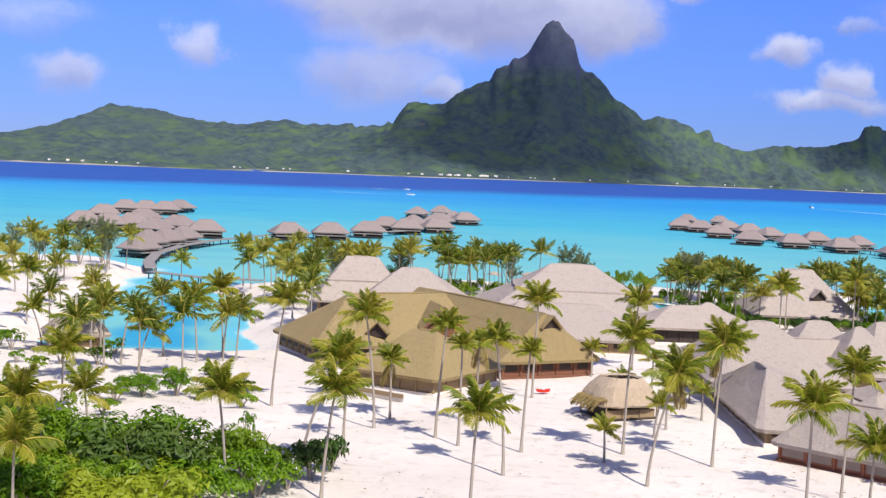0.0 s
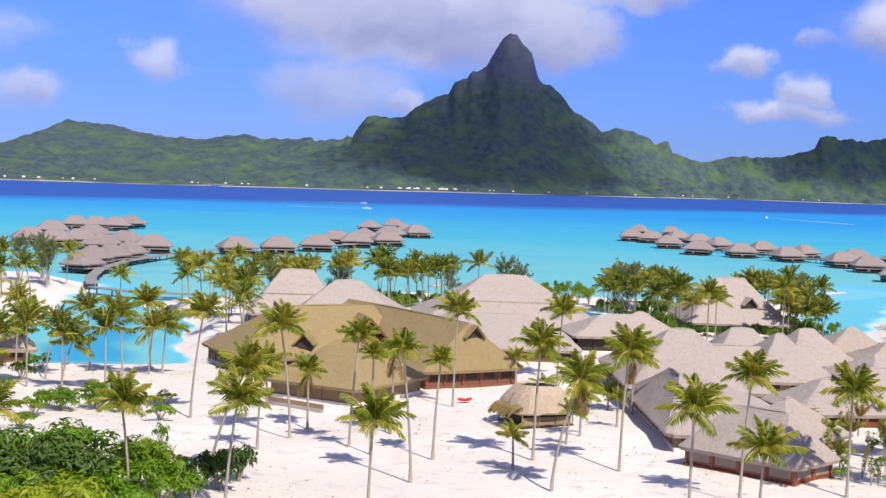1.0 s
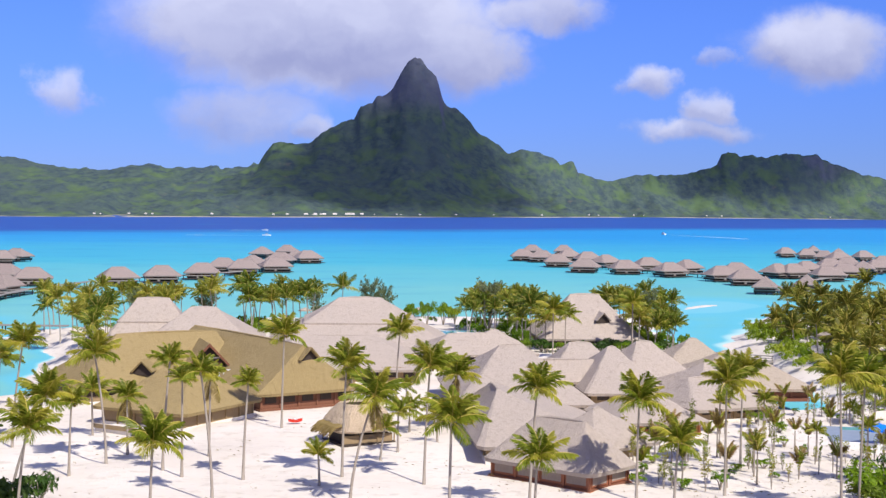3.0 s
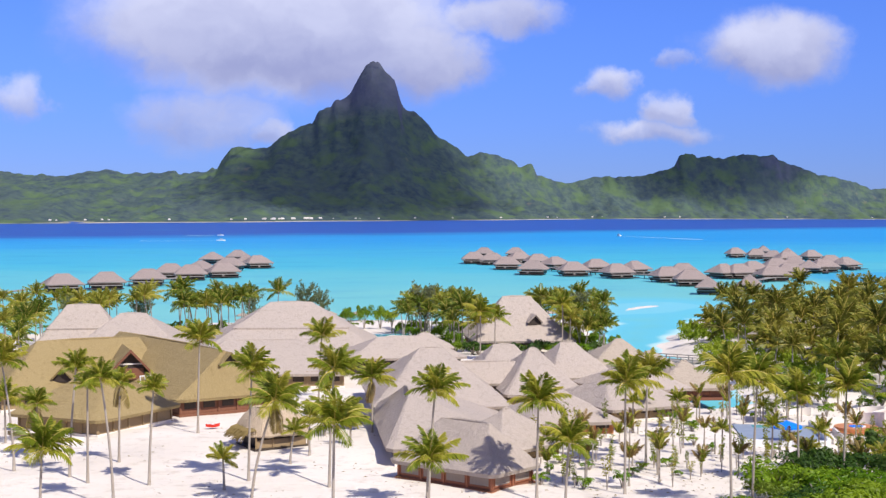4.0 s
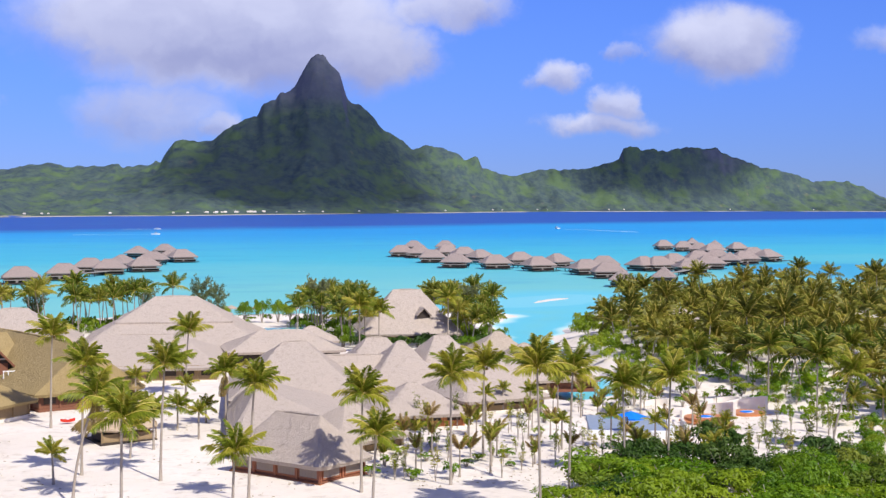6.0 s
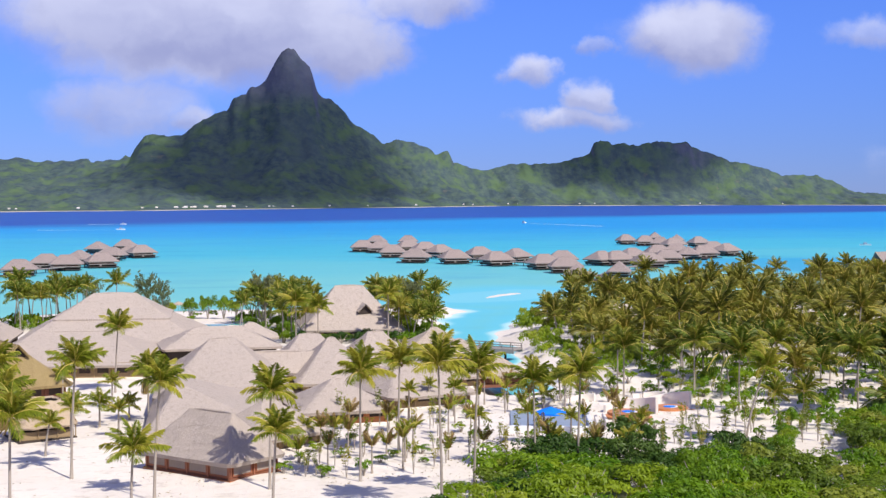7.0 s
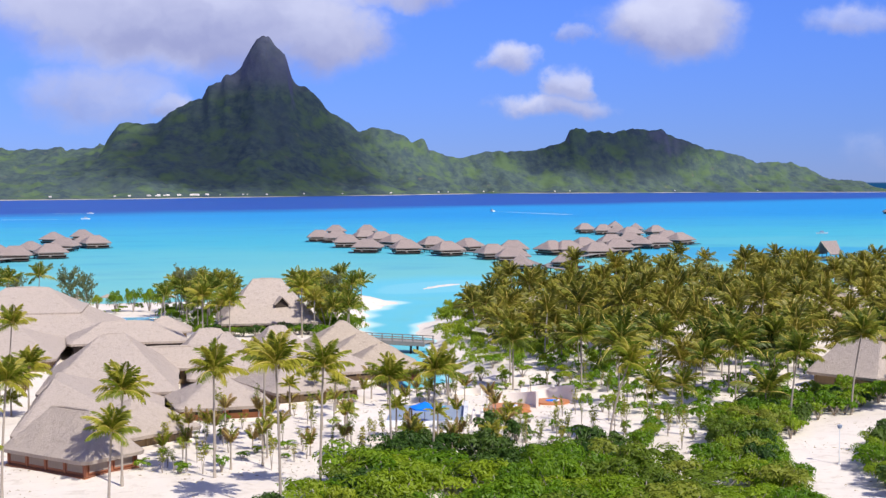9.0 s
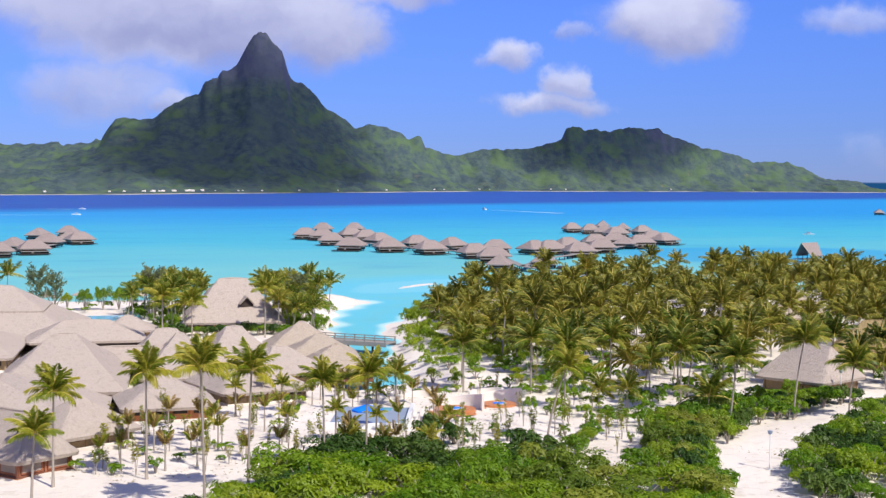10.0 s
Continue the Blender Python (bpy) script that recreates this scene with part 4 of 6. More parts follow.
def pine_mesh(seed):
    """Wispy drooping needle strands on rising branches round a stem, one metre high and about one across."""
    r = random.Random(seed)
    verts, faces = [], []
    for i in range(46):
        z0, a = r.uniform(0.12, 0.92), r.uniform(0, math.tau)
        reach = (0.62 - 0.5 * abs(z0 - 0.45)) * r.uniform(0.6, 1.15)
        out = Vector((math.cos(a), math.sin(a), r.uniform(0.25, 0.8)))
        for j in range(34):
            s = r.random() ** 0.7
            q = Vector((0, 0, z0)) + out * reach * s + Vector((r.gauss(0, 0.035), r.gauss(0, 0.035), r.gauss(0, 0.02)))
            d = Vector((r.uniform(-0.5, 0.5), r.uniform(-0.5, 0.5), r.uniform(-0.8, 0.5))) + out * 0.5
            d = d.normalized() * r.uniform(0.05, 0.10)
            w = d.cross(Vector((r.uniform(-1, 1), r.uniform(-1, 1), 0.3))).normalized() * 0.017
            k = len(verts)
            verts += [tuple(q - w), tuple(q + w), tuple(q + d + w * 0.4), tuple(q + d - w * 0.4)]
            faces.append((k, k + 1, k + 2, k + 3))
    me = bpy.data.meshes.new("crown")
    me.from_pydata(verts, [], faces)
    me.materials.append(M["leaf_dull"])
    return me


PINE = [pine_mesh(90 + s) for s in range(3)]


def stems(h, spread_r, seed, count=4, r0=0.12):
    r = random.Random(seed)
    bm = bmesh.new()
    for i in range(count):
        a = i * math.tau / count + r.uniform(-0.4, 0.4)
        e = Vector((math.cos(a) * spread_r, math.sin(a) * spread_r, h))
        tube(bm, [(0, 0, -0.2), e * 0.35 + Vector((0, 0, h * 0.1)), e * 0.7, e], [r0, r0 * 0.8, r0 * 0.5, r0 * 0.2], 6)
    return bm


def bush(x, y, radius, height, seed, meshes=None, name="broadleaf_bush", label="dense broad-leaved green shrub", base=GROUND):
    t = thing(name, pose(x, y, base), label, "shrub", "shrubs")
    slim = meshes is SAPLING
    part("branch", stems(height * 0.85 if slim else height * 0.75, radius * (0.16 if slim else 0.5), seed, 3 if slim else 4, 0.035 if slim else 0.05 + 0.02 * radius), M["bark"], t)
    lot = meshes or BUSH
    part("crown", lot[seed % len(lot)], M["leaf"], t).matrix_basis = Matrix.Translation((0, 0, height * 0.22)) @ Matrix.Rotation(seed * 1.7, 4, "Z") @ Matrix.Diagonal((radius, radius, height, 1))
    return t


# palms that stand singly on the sand: x, y, height, lean, crown size
for x, y, h, dx, size in [(-56.0, 182.8, 7, 0.0, 1.0), (-55.1, 193.1, 7, 0.0, 1.0), (-48.6, 270.2, 3.3, -0.1, 1.0), (-45.9, 168.8, 4.4, -1.2, 1.0), (-40.3, 170.9, 3.5, -0.1, 1.0), (-38.3, 167, 6.1, -0.2, 1.0), (-36.6, 277.4, 5.6, -0.8, 1.0), (-31.4, 125.4, 6, 0.0, 1.0), (-30.2, 150.7, 5.0, 1.1, 1.0), (-28.8, 268.4, 5.4, -0.2, 1.0), (-26.1, 114.3, 4.2, -0.4, 1.0), (-25.9, 94.6, 7, 0.0, 1.0), (-25.7, 161.0, 7.2, -0.6, 1.0), (-24.0, 168.9, 7.8, -0.6, 1.0), (-23.1, 84.7, 6, 0.0, 1.0), (-21.5, 163.2, 5.7, 0.3, 1.0), (-20.6, 279.7, 6.2, -0.8, 1.0), (-13.8, 135.5, 10.2, 1.0, 1.0), (-12.1, 97.5, 7.5, -0.7, 1.0)]:
    palm(x, y, h, dx, 0.0, size)
for x, y, h, dx, size in [(-8.0, 108.4, 8.6, 2.6, 1.0), (-7.0, 141.5, 4.7, -0.1, 1.0), (-5.6, 120.3, 6.5, 0.2, 0.7), (-5.5, 98.8, 7.7, 0.7, 1.0), (-3.3, 126.4, 10.2, -1.1, 1.0), (-2.1, 131.8, 5.5, -0.1, 0.7), (2.3, 122.5, 10.0, 0.6, 0.7), (4.3, 119.6, 8.7, 0.0, 0.6), (4.9, 91.6, 7.8, 0.2, 1.0), (5.9, 129.2, 7.9, 0.1, 0.6), (7.8, 109.1, 10.6, -1.0, 0.7), (9.7, 119.0, 8.5, 0.4, 0.6), (12.2, 147.3, 10.1, 0.2, 1), (16.4, 115.6, 2.7, -0.1, 0.6), (18.4, 119.4, 9.9, 0.3, 1.0), (18.9, 107.9, 8.8, 1.9, 1.0), (22.1, 126.9, 3.2, 0.4, 0.6), (24.7, 83.2, 10.6, 0.1, 1.0), (25.5, 116.4, 10.2, 0.4, 1.0)]:
    palm(x, y, h, dx, 0.0, size)
for x, y, h, dx, size in [(25.8, 171.4, 8.3, 0.4, 1.0), (31.0, 145.1, 6, 0.0, 1.0), (31.8, 94, 6.3, 0.2, 0.95), (33.1, 105, 9.8, 0.5, 0.95), (42.2, 95, 7.2, 0.3, 0.85), (42.6, 108.8, 8.3, 0.1, 1.05), (50.5, 110.3, 9.6, 0, 1.05), (50.5, 200.7, 9, 0.0, 1.0), (55.4, 96.5, 11.8, -0.3, 1.1), (55.5, 122.5, 8.9, 0.1, 1.0), (55.0, 216, 7, 0.0, 1.0), (59.1, 102.5, 10.7, 0.3, 1.05), (67.2, 222.1, 8.5, 0.0, 1.0), (66.5, 112, 8.3, -0.2, 0.9), (70.2, 111, 9, 0.2, 1.0), (79.4, 153.5, 2.8, -0.2, 0.8), (89.7, 164.1, 5.9, -0.0, 1.0), (89.8, 120.4, 8.0, 2.0, 1.0)]:
    palm(x, y, h, dx, 0.0, size)
for x, y, h, dx, size in [(88.6, 157.7, 6.0, 0.0, 1.15), (97.6, 142.1, 7.0, 0.0, 1.35), (106.4, 152.7, 7.0, 0.0, 1.2), (104.6, 140.1, 2.5, 0.0, 1.0), (111.8, 133.0, 2.6, 0.0, 1.35), (119.5, 144.3, 5.0, 0.0, 1.1), (114.9, 151.6, 7.0, 0.0, 1.2), (96.5, 154.1, 7.0, 0.0, 1.1), (134.2, 155.6, 7.0, 0.0, 1.1), (128.2, 131.8, 6.2, 0.6, 1.1), (121.6, 132.0, 8.9, 1.1, 1.2), (111.5, 125.8, 7.8, 0.8, 1.1), (110.8, 139.3, 7.2, 0.0, 1.25), (101.3, 140.6, 2.5, 0.0, 0.9), (109.2, 145.7, 5.0, 0.0, 1.0), (78.4, 147.4, 4.0, 0.0, 0.9), (120.6, 150.8, 7.0, 0.0, 1.1)]:
    palm(x, y, h, dx, 0.0, size, fronds=DEEP_FRONDS)


def merged(name, lot, mat, label, category):
    """Many alike plants in one mesh."""
    vs, loops, totals, kinds, base = [], [], [], [], 0
    for me, m in lot:
        co = np.empty(len(me.vertices) * 3, np.float32)
        me.vertices.foreach_get("co", co)
        a = np.array(m)
        vs.append(co.reshape(-1, 3) @ a[:3, :3].T + a[:3, 3])
        li = np.empty(len(me.loops), np.int32)
        me.loops.foreach_get("vertex_index", li)
        tot = np.empty(len(me.polygons), np.int32)
        me.polygons.foreach_get("loop_total", tot)
        mi = np.empty(len(me.polygons), np.int32)
        me.polygons.foreach_get("material_index", mi)
        loops.append(li + base), totals.append(tot), kinds.append(mi)
        base += len(me.vertices)
    vs, loops, totals = np.concatenate(vs).astype(np.float32), np.concatenate(loops), np.concatenate(totals)
    out = bpy.data.meshes.new(name)
    out.vertices.add(len(vs)), out.loops.add(len(loops)), out.polygons.add(len(totals))
    out.vertices.foreach_set("co", vs.ravel())
    out.loops.foreach_set("vertex_index", loops)
    out.polygons.foreach_set("loop_start", np.concatenate([[0], np.cumsum(totals)[:-1]]).astype(np.int32))
    out.polygons.foreach_set("material_index", np.concatenate(kinds))
    out.update(calc_edges=True)
    out.validate()
    for one in mat if isinstance(mat, list) else [mat]:
        out.materials.append(one)
    return tagged(new(name, out), label, category, kind="stuff")


def scatter(count, seed, x0, x1, y0, y1, gap, inside=None, avoid=()):
    r = random.Random(seed)
    lot, tries = [], 0
    while len(lot) < count and tries < count * 60:
        tries += 1
        x, y = r.uniform(x0, x1), r.uniform(y0, y1)
        if inside and side(np.array([x]), np.array([y]), inside)[0] < 0:
            continue
        if side(np.array([x]), np.array([y]), LAND)[0] < 2.0:
            continue
        if any((x - a) ** 2 + (y - b) ** 2 < gap * gap for a, b in lot) or any((x - a) ** 2 + (y - b) ** 2 < c * c for a, b, c in avoid):
            continue
        lot.append((x, y))
    return lot


HOUSES = [(112, 237, 6), (165, 225, 5), (62.4, 240, 10), (133, 151, 8), (154, 172, 9), (23, 224, 20), (-13, 228, 16), (-1, 214, 12), (36.5, 199, 9), (23, 197, 17), (12, 197, 12), (34, 190, 8), (45, 228, 6), (6.6, 174, 12), (0, 186, 9), (-6, 168, 13), (12, 163, 8), (0.8, 150.5, 11), (40.5, 160, 14), (39, 139, 10), (51, 170, 11), (60, 170, 13), (70, 180, 10), (74, 166, 8), (54, 150, 8), (19, 139, 7), (-10, 175, 12)]
# palm grove beyond the spa garden
GROVE = [(95, 184), (97, 215), (100, 245), (106, 270), (116, 294), (150, 312), (210, 312), (262, 285), (240, 190), (205, 150), (168, 140), (146, 150), (124, 143), (108, 150)]
rng = random.Random(11)
trunk_me = [mesh_of(trunk(8.0, 0.5 * k, 0.3 * k, 0.12), "trunk") for k in (-1, 0, 1)]
crowns, trunks = [], []
for i, (x, y) in enumerate(sorted(scatter(110, 111, 90, 240, 140, 190, 5.0, GROVE, HOUSES + [(124, 144, 8), (130, 146, 7), (103, 148, 6), (98, 150, 6)]) + scatter(330, 11, 90, 265, 188, 315, 4.4, GROVE, HOUSES), key=lambda q: q[1])):
    h, size = rng.uniform(2.6, 5.6) + (rng.uniform(1.5, 3.0) if rng.random() < 0.16 else 0.0) + 1.6 * max(0.0, min(1.0, (x - 120) / 60)), rng.uniform(0.85, 1.25)
    if i < 66:
        far_palm(x, y, h, 100 + i, size, CROWNS)
        continue
    k = rng.randrange(3)
    trunks.append((trunk_me[k], pose(x, y, GROUND) @ Matrix.Diagonal((1, 1, h / 8.0, 1))))
    crowns.append((CROWNS[i % len(CROWNS)], pose(x + 0.5 * (k - 1), y + 0.3 * (k - 1), GROUND + h, 0, 0, rng.uniform(0, 360)) @ Matrix.Diagonal((size, size, size, 1))))
merged("palm_grove_crowns", crowns, [M["frond_grove"], M["frond_rib"]], "dense green crowns of the far palm grove", "palm grove")
merged("palm_grove_trunks", trunks, M["bark"], "slim grey trunks of the far palm grove", "palm grove")
# palms along the beach and round the halls
CLUMPS = [(8, 266, 7, 9, 17, 5.5, 8.5), (19.5, 266, 1, 1, 1, 8.0, 8.5), (-11, 268, 5, 8, 5, 4.5, 7), (-1, 262, 3, 5, 3, 7.5, 9), (50, 262, 7, 13, 22, 4.5, 7), (73, 249, 4.6, 12, 16, 5, 8), (84, 264, 2, 3, 2, 5, 6.5), (51.5, 236, 3, 8, 6, 5, 7.5), (73, 231, 4, 3.5, 9, 4, 6)]
number = 600
for cx, cy, rx, ry, count, h0, h1 in CLUMPS:
    for x, y in scatter(count, number, cx - rx, cx + rx, cy - ry, cy + ry, 2.3, None, [(62.4, 240, 9)]):
        far_palm(x, y, rng.uniform(h0, h1), number, rng.uniform(0.68, 0.92))
        number += 1
for i, (x, y) in enumerate(scatter(22, 14, -84, -54, 170, 300, 3.6)):
    far_palm(x, y, rng.uniform(5, 8.5), 700 + i, rng.uniform(0.75, 0.95))
for i, (x, y) in enumerate(scatter(20, 15, -40, -10, 218, 284, 3.6, None, HOUSES) + [(-20.5, 212), (-17.5, 207), (-21.5, 222), (-18.5, 216), (-16.5, 200), (-19.0, 228), (-22.5, 233)]):
    far_palm(x, y, rng.uniform(4.5, 7.5), 760 + i, rng.uniform(0.7, 0.9))
# young palms in the garden
for i, (x, y) in enumerate(scatter(11, 17, 46, 82, 114, 152, 4.0, None, HOUSES + [(72, 136, 9), (88, 147, 10)])):
    palm(x, y, rng.uniform(1.4, 3.4), 0, 0, rng.uniform(0.42, 0.62))
for i, (x, y) in enumerate(scatter(7, 18, 20, 32, 124, 165, 3.0, None, HOUSES)):
    palm(x, y, rng.uniform(1.6, 4.2), 0, 0, rng.uniform(0.5, 0.75))

# yellowing upright young palms along the pavilions
for i, (x, y) in enumerate(scatter(38, 19, 44, 84, 112, 156, 2.2, None, [(38.3, 117.2, 7), (39.3, 139, 9), (43.6, 131.5, 6), (52.8, 147.5, 7), (60, 155, 8), (72, 136, 7), (86, 143, 6), (54, 160, 12)])):
    r = random.Random(900 + i)
    t = thing("young_palm", pose(x, y, GROUND), "slim young palm with upright yellowing fronds planted in sand", "palm tree", "young palms")
    h = r.uniform(0.8, 2.8)
    part("trunk", trunk(h, 0.0, 0.0, 0.09), M["bark"], t, smooth=True)
    for k in range(8):
        sz = r.uniform(0.32, 0.5)
        dry = r.random() < (0.75 if i % 2 else 0.35)
        part("dry_frond" if dry else "frond", DRY[0] if dry else FRONDS[k % 5], M["frond"], t).matrix_basis = Matrix.Translation((0, 0, h)) @ pose(0, 0, 0, 0, -r.uniform(48, 86), k * 137 + r.uniform(-20, 20)) @ Matrix.Diagonal((sz, sz * 0.7, sz, 1))

# slim palms between the thicket and the inlet
for i, (x, y) in enumerate(scatter(9, 61, -47, -20, 138, 173, 3.6, None, [(-42, 169.5, 5.5)])):
    far_palm(x, y, rng.uniform(5.5, 8.5), 1100 + i, rng.uniform(0.7, 0.9))
for i, (x, y) in enumerate(scatter(10, 62, -66, -40, 118, 172, 3.6, None, [(-42, 169.5, 5.5)])):
    far_palm(x, y, rng.uniform(5.0, 8.0), 1140 + i, rng.uniform(0.72, 0.95))

# broad-leaved thicket
THICKET = [(49, 80), (53.5, 90), (57, 98), (61.5, 107.5), (65.5, 114), (74, 114.5), (79, 111), (84, 112), (87, 106), (91, 99), (95, 97), (99, 99), (101.5, 104), (98, 94), (95, 82)]
EAST = [(107, 84), (110, 96), (114.5, 106), (122.5, 115), (130, 123), (142, 138), (165, 142), (165, 84)]
WEST = [(-56, 86), (-56, 124), (-37, 124), (-29, 109), (-20, 108), (-17, 104), (-15, 95), (-15, 86)]
for lot, count, seed, grow in ((THICKET, 76, 21, 1.0), (EAST, 70, 22, 0.9), (WEST, 66, 23, 1.4)):
    xs, ys = [q[0] for q in lot], [q[1] for q in lot]
    for i, (x, y) in enumerate(scatter(count, seed, min(xs), min(max(xs), 150), max(84, min(ys)) if seed == 22 else min(ys), max(ys), 3.0, lot)):
        k = min(1.0, 0.72 + float(side(np.array([x]), np.array([y]), lot)[0]) / 8.0) * grow
        bush(x, y, rng.uniform(2.7, 4.5) * k, rng.uniform(2.4, 4.5) * k, seed * 100 + i, [MIXED[1]] if seed == 21 and y > 101 and x > 66 and i % 2 else [MIXED[(2, 2, 1, 2)[(i // 3) % 4] if seed == 23 else (0, 1, 0, 2)[(i // 3) % 4]]] if (i * 7) % 10 < 4 else BUSH)
for x, y, r, h, lot in [(-11.6, 103.2, 3.6, 4.8, BUSH), (-10.0, 97.6, 3.4, 3.9, BUSH), (-13.6, 93.0, 3.8, 4.0, BUSH), (-6.8, 104.6, 2.3, 3.2, DEEP), (-5.6, 107.4, 2.0, 3.0, DEEP), (-8.2, 101.0, 2.0, 2.6, DEEP), (78.6, 123.5, 2.4, 3.3, DEEP), (80.6, 122.0, 1.9, 2.6, DEEP), (85.5, 114.0, 2.4, 3.2, DEEP), (88.0, 113.5, 2.0, 2.6, DEEP), (68.5, 115.0, 2.2, 2.9, DEEP), (91.5, 115.5, 1.7, 2.6, BUSH), (93.2, 119.2, 1.6, 2.4, BUSH), (95.2, 122.8, 1.5, 2.2, BUSH),
                        (-26.5, 136.5, 2.2, 2.6, BUSH), (-23.6, 138.6, 2.0, 2.8, BUSH), (-28.5, 138.5, 1.6, 2.0, BUSH)]:
    bush(x, y, r, h, int(abs(x * 3 + y)), lot, "shrub", "dark green dense shrub on sand" if lot is DEEP else "bright green leafy shrub on sand")
for k, line in enumerate(([(95.4, 92), (97.6, 100), (100.4, 107.5), (103.4, 116), (106.8, 121)], [(105.8, 92), (109.6, 103), (114.2, 112), (121, 119.5), (128, 126.5), (134, 134), (139, 140)])):
    for (x0, y0), (x1, y1) in zip(line, line[1:]):
        n = max(2, round(math.dist((x0, y0), (x1, y1)) / 2.4))
        for i in range(n):
            r = rng.uniform(1.6, 2.5)
            bush(x0 + (x1 - x0) * i / n + rng.uniform(-0.5, 0.5), y0 + (y1 - y0) * i / n, r, r * rng.uniform(1.0, 1.4), 4500 + int(x0 * 7) + i, BUSH if rng.random() < 0.75 else DEEP, "shrub", "leafy green shrub at the edge of the sand road")
for i in range(15):
    bush(50.5 + 1.7 * i + rng.uniform(-0.6, 0.6), 226.5 + rng.uniform(-2.0, 2.0), rng.uniform(1.5, 2.4), rng.uniform(1.6, 2.6), 4800 + i, DEEP if i % 3 else BUSH, "shrub", "dark green dense shrub before the beach house")
# planting on both sides of the sand road
BEDS = [[(99.5, 113), (104, 116), (109, 123), (113, 130), (107, 133), (101, 126)], [(107.5, 117), (111.5, 123.5), (116.5, 129.5), (125, 135), (135, 142), (133, 147), (124, 144), (114, 138), (108, 128)], [(107, 92), (112, 104), (120, 115), (129, 124), (132, 122), (123, 112), (115, 102), (109, 91)]]
for j, bed in enumerate(BEDS):
    xs, ys = [q[0] for q in bed], [q[1] for q in bed]
    for i, (x, y) in enumerate(scatter((20, 64, 36)[j], 120 + j, min(xs), max(xs), min(ys), max(ys), 1.5, bed, [(133, 151, 7.5)])):
        bush(x, y, rng.uniform(1.2, 2.3), rng.uniform(1.4, 2.9), 4000 + 40 * j + i, SHRUB if i % 3 else (RED_SHRUB if j == 0 and i % 2 else DEEP), "shrub", "leafy green and reddish shrub beside the sand road")
# undergrowth below the grove and along the sand road
FILL = [(96, 97), (99.2, 102), (103, 111), (106.4, 119), (111, 126.5), (108, 130), (103, 127), (101.5, 121), (97.8, 112), (94, 106)]
for i, (x, y) in enumerate(scatter(34, 31, 93, 114, 96, 131, 2.0, FILL)):
    bush(x, y, rng.uniform(1.7, 2.7), rng.uniform(2.2, 3.5), 5200 + i, [MIXED[0]] if i % 3 == 0 else BUSH, "shrub", "dense leafy shrub between the clearing and the sand road")
EDGE = [(90, 132), (93, 150), (98, 190), (120, 190), (150, 160), (128, 143), (112, 134), (100, 128)]
plants = []
for i, (x, y) in enumerate(scatter(110, 24, 92, 152, 120, 192, 1.6, EDGE, HOUSES)):
    r, h = rng.uniform(0.9, 2.0), rng.uniform(0.8, 2.4)
    plants.append((SHRUB[i % len(SHRUB)], pose(x, y, GROUND + 0.15 * h, 0, 0, i * 67) @ Matrix.Diagonal((r, r, h, 1))))
merged("grove_undergrowth", plants, M["leaf"], "leafy green shrubs on sand at the grove edge", "shrubs")
under = []
for i, (x, y) in enumerate(scatter(150, 25, 100, 240, 150, 310, 2.6, GROVE, HOUSES)):
    r, h = rng.uniform(1.6, 3.0), rng.uniform(1.2, 2.6)
    under.append((SHRUB[i % 3], pose(x, y, GROUND + 0.1, 0, 0, i * 70) @ Matrix.Diagonal((r, r, h, 1))))
merged("undergrowth", under, M["leaf"], "leafy green undergrowth below the palm grove", "undergrowth")
for i, (x, y) in enumerate(scatter(205, 26, 44, 102, 112, 160, 1.4, None, HOUSES + [(72, 136, 8), (86, 144, 7), (92, 147, 6)])):
    if i % 3:
        bush(x, y, rng.uniform(1.0, 2.0), rng.uniform(1.4, 3.6), 3400 + i, SAPLING, "sapling", "thin young tree with sparse yellow-green leaves planted in sand")
    else:
        bush(x, y, rng.uniform(0.5, 1.2), rng.uniform(0.6, 1.5), 3400 + i, SHRUB, "shrub", "small young shrub planted in sand")
plants = []
for i, (x, y) in enumerate(scatter(64, 27, -26, 84, 244, 282, 2.2, None, HOUSES + [(38.5, 257, 10), (40, 248, 8), (30, 262, 9)])):
    r, h = rng.uniform(0.9, 2.2), rng.uniform(0.8, 2.0)
    plants.append((SHRUB[i % len(SHRUB)], pose(x, y, GROUND + 0.15 * h, 0, 0, i * 67) @ Matrix.Diagonal((r, r, h, 1))))
for cx, cy, rx, ry, count, h0, h1 in CLUMPS:
    for i, (x, y) in enumerate(scatter(count, 640 + count, cx - rx - 1, cx + rx + 1, cy - ry, cy + ry, 1.6, None, [(62.4, 240, 9)])):
        r, h = rng.uniform(1.1, 2.0), rng.uniform(1.6, 4.0)
        plants.append((BANKS[i % 3], pose(x, y, GROUND - 0.2, 0, 0, i * 67) @ Matrix.Diagonal((r, r, h, 1))))
merged("beach_shrubs", plants, M["leaf_lime"], "leafy green shrubs behind the beach", "shrubs")
for i, (x, y) in enumerate(scatter(40, 28, -60, -12, 118, 172, 2.6, None, HOUSES)):
    bush(x, y, rng.uniform(0.8, 2.0), rng.uniform(0.8, 2.4), 3600 + i, SHRUB, "shrub", "leafy green shrub growing on sand")
BANK = [(87, 180), (88.5, 200), (90, 215), (93, 238), (101, 270), (110, 282), (116, 272), (110, 215), (102, 178)]
plants = []
for i, (x, y) in enumerate(scatter(125, 29, 86, 116, 178, 282, 1.7, BANK)):
    r, h = rng.uniform(1.2, 2.3), rng.uniform(1.2, 3.8)
    plants.append((BANKS[i % len(BANKS)], pose(x, y, GROUND - 0.2, 0, 0, i * 67) @ Matrix.Diagonal((r, r, h, 1))))
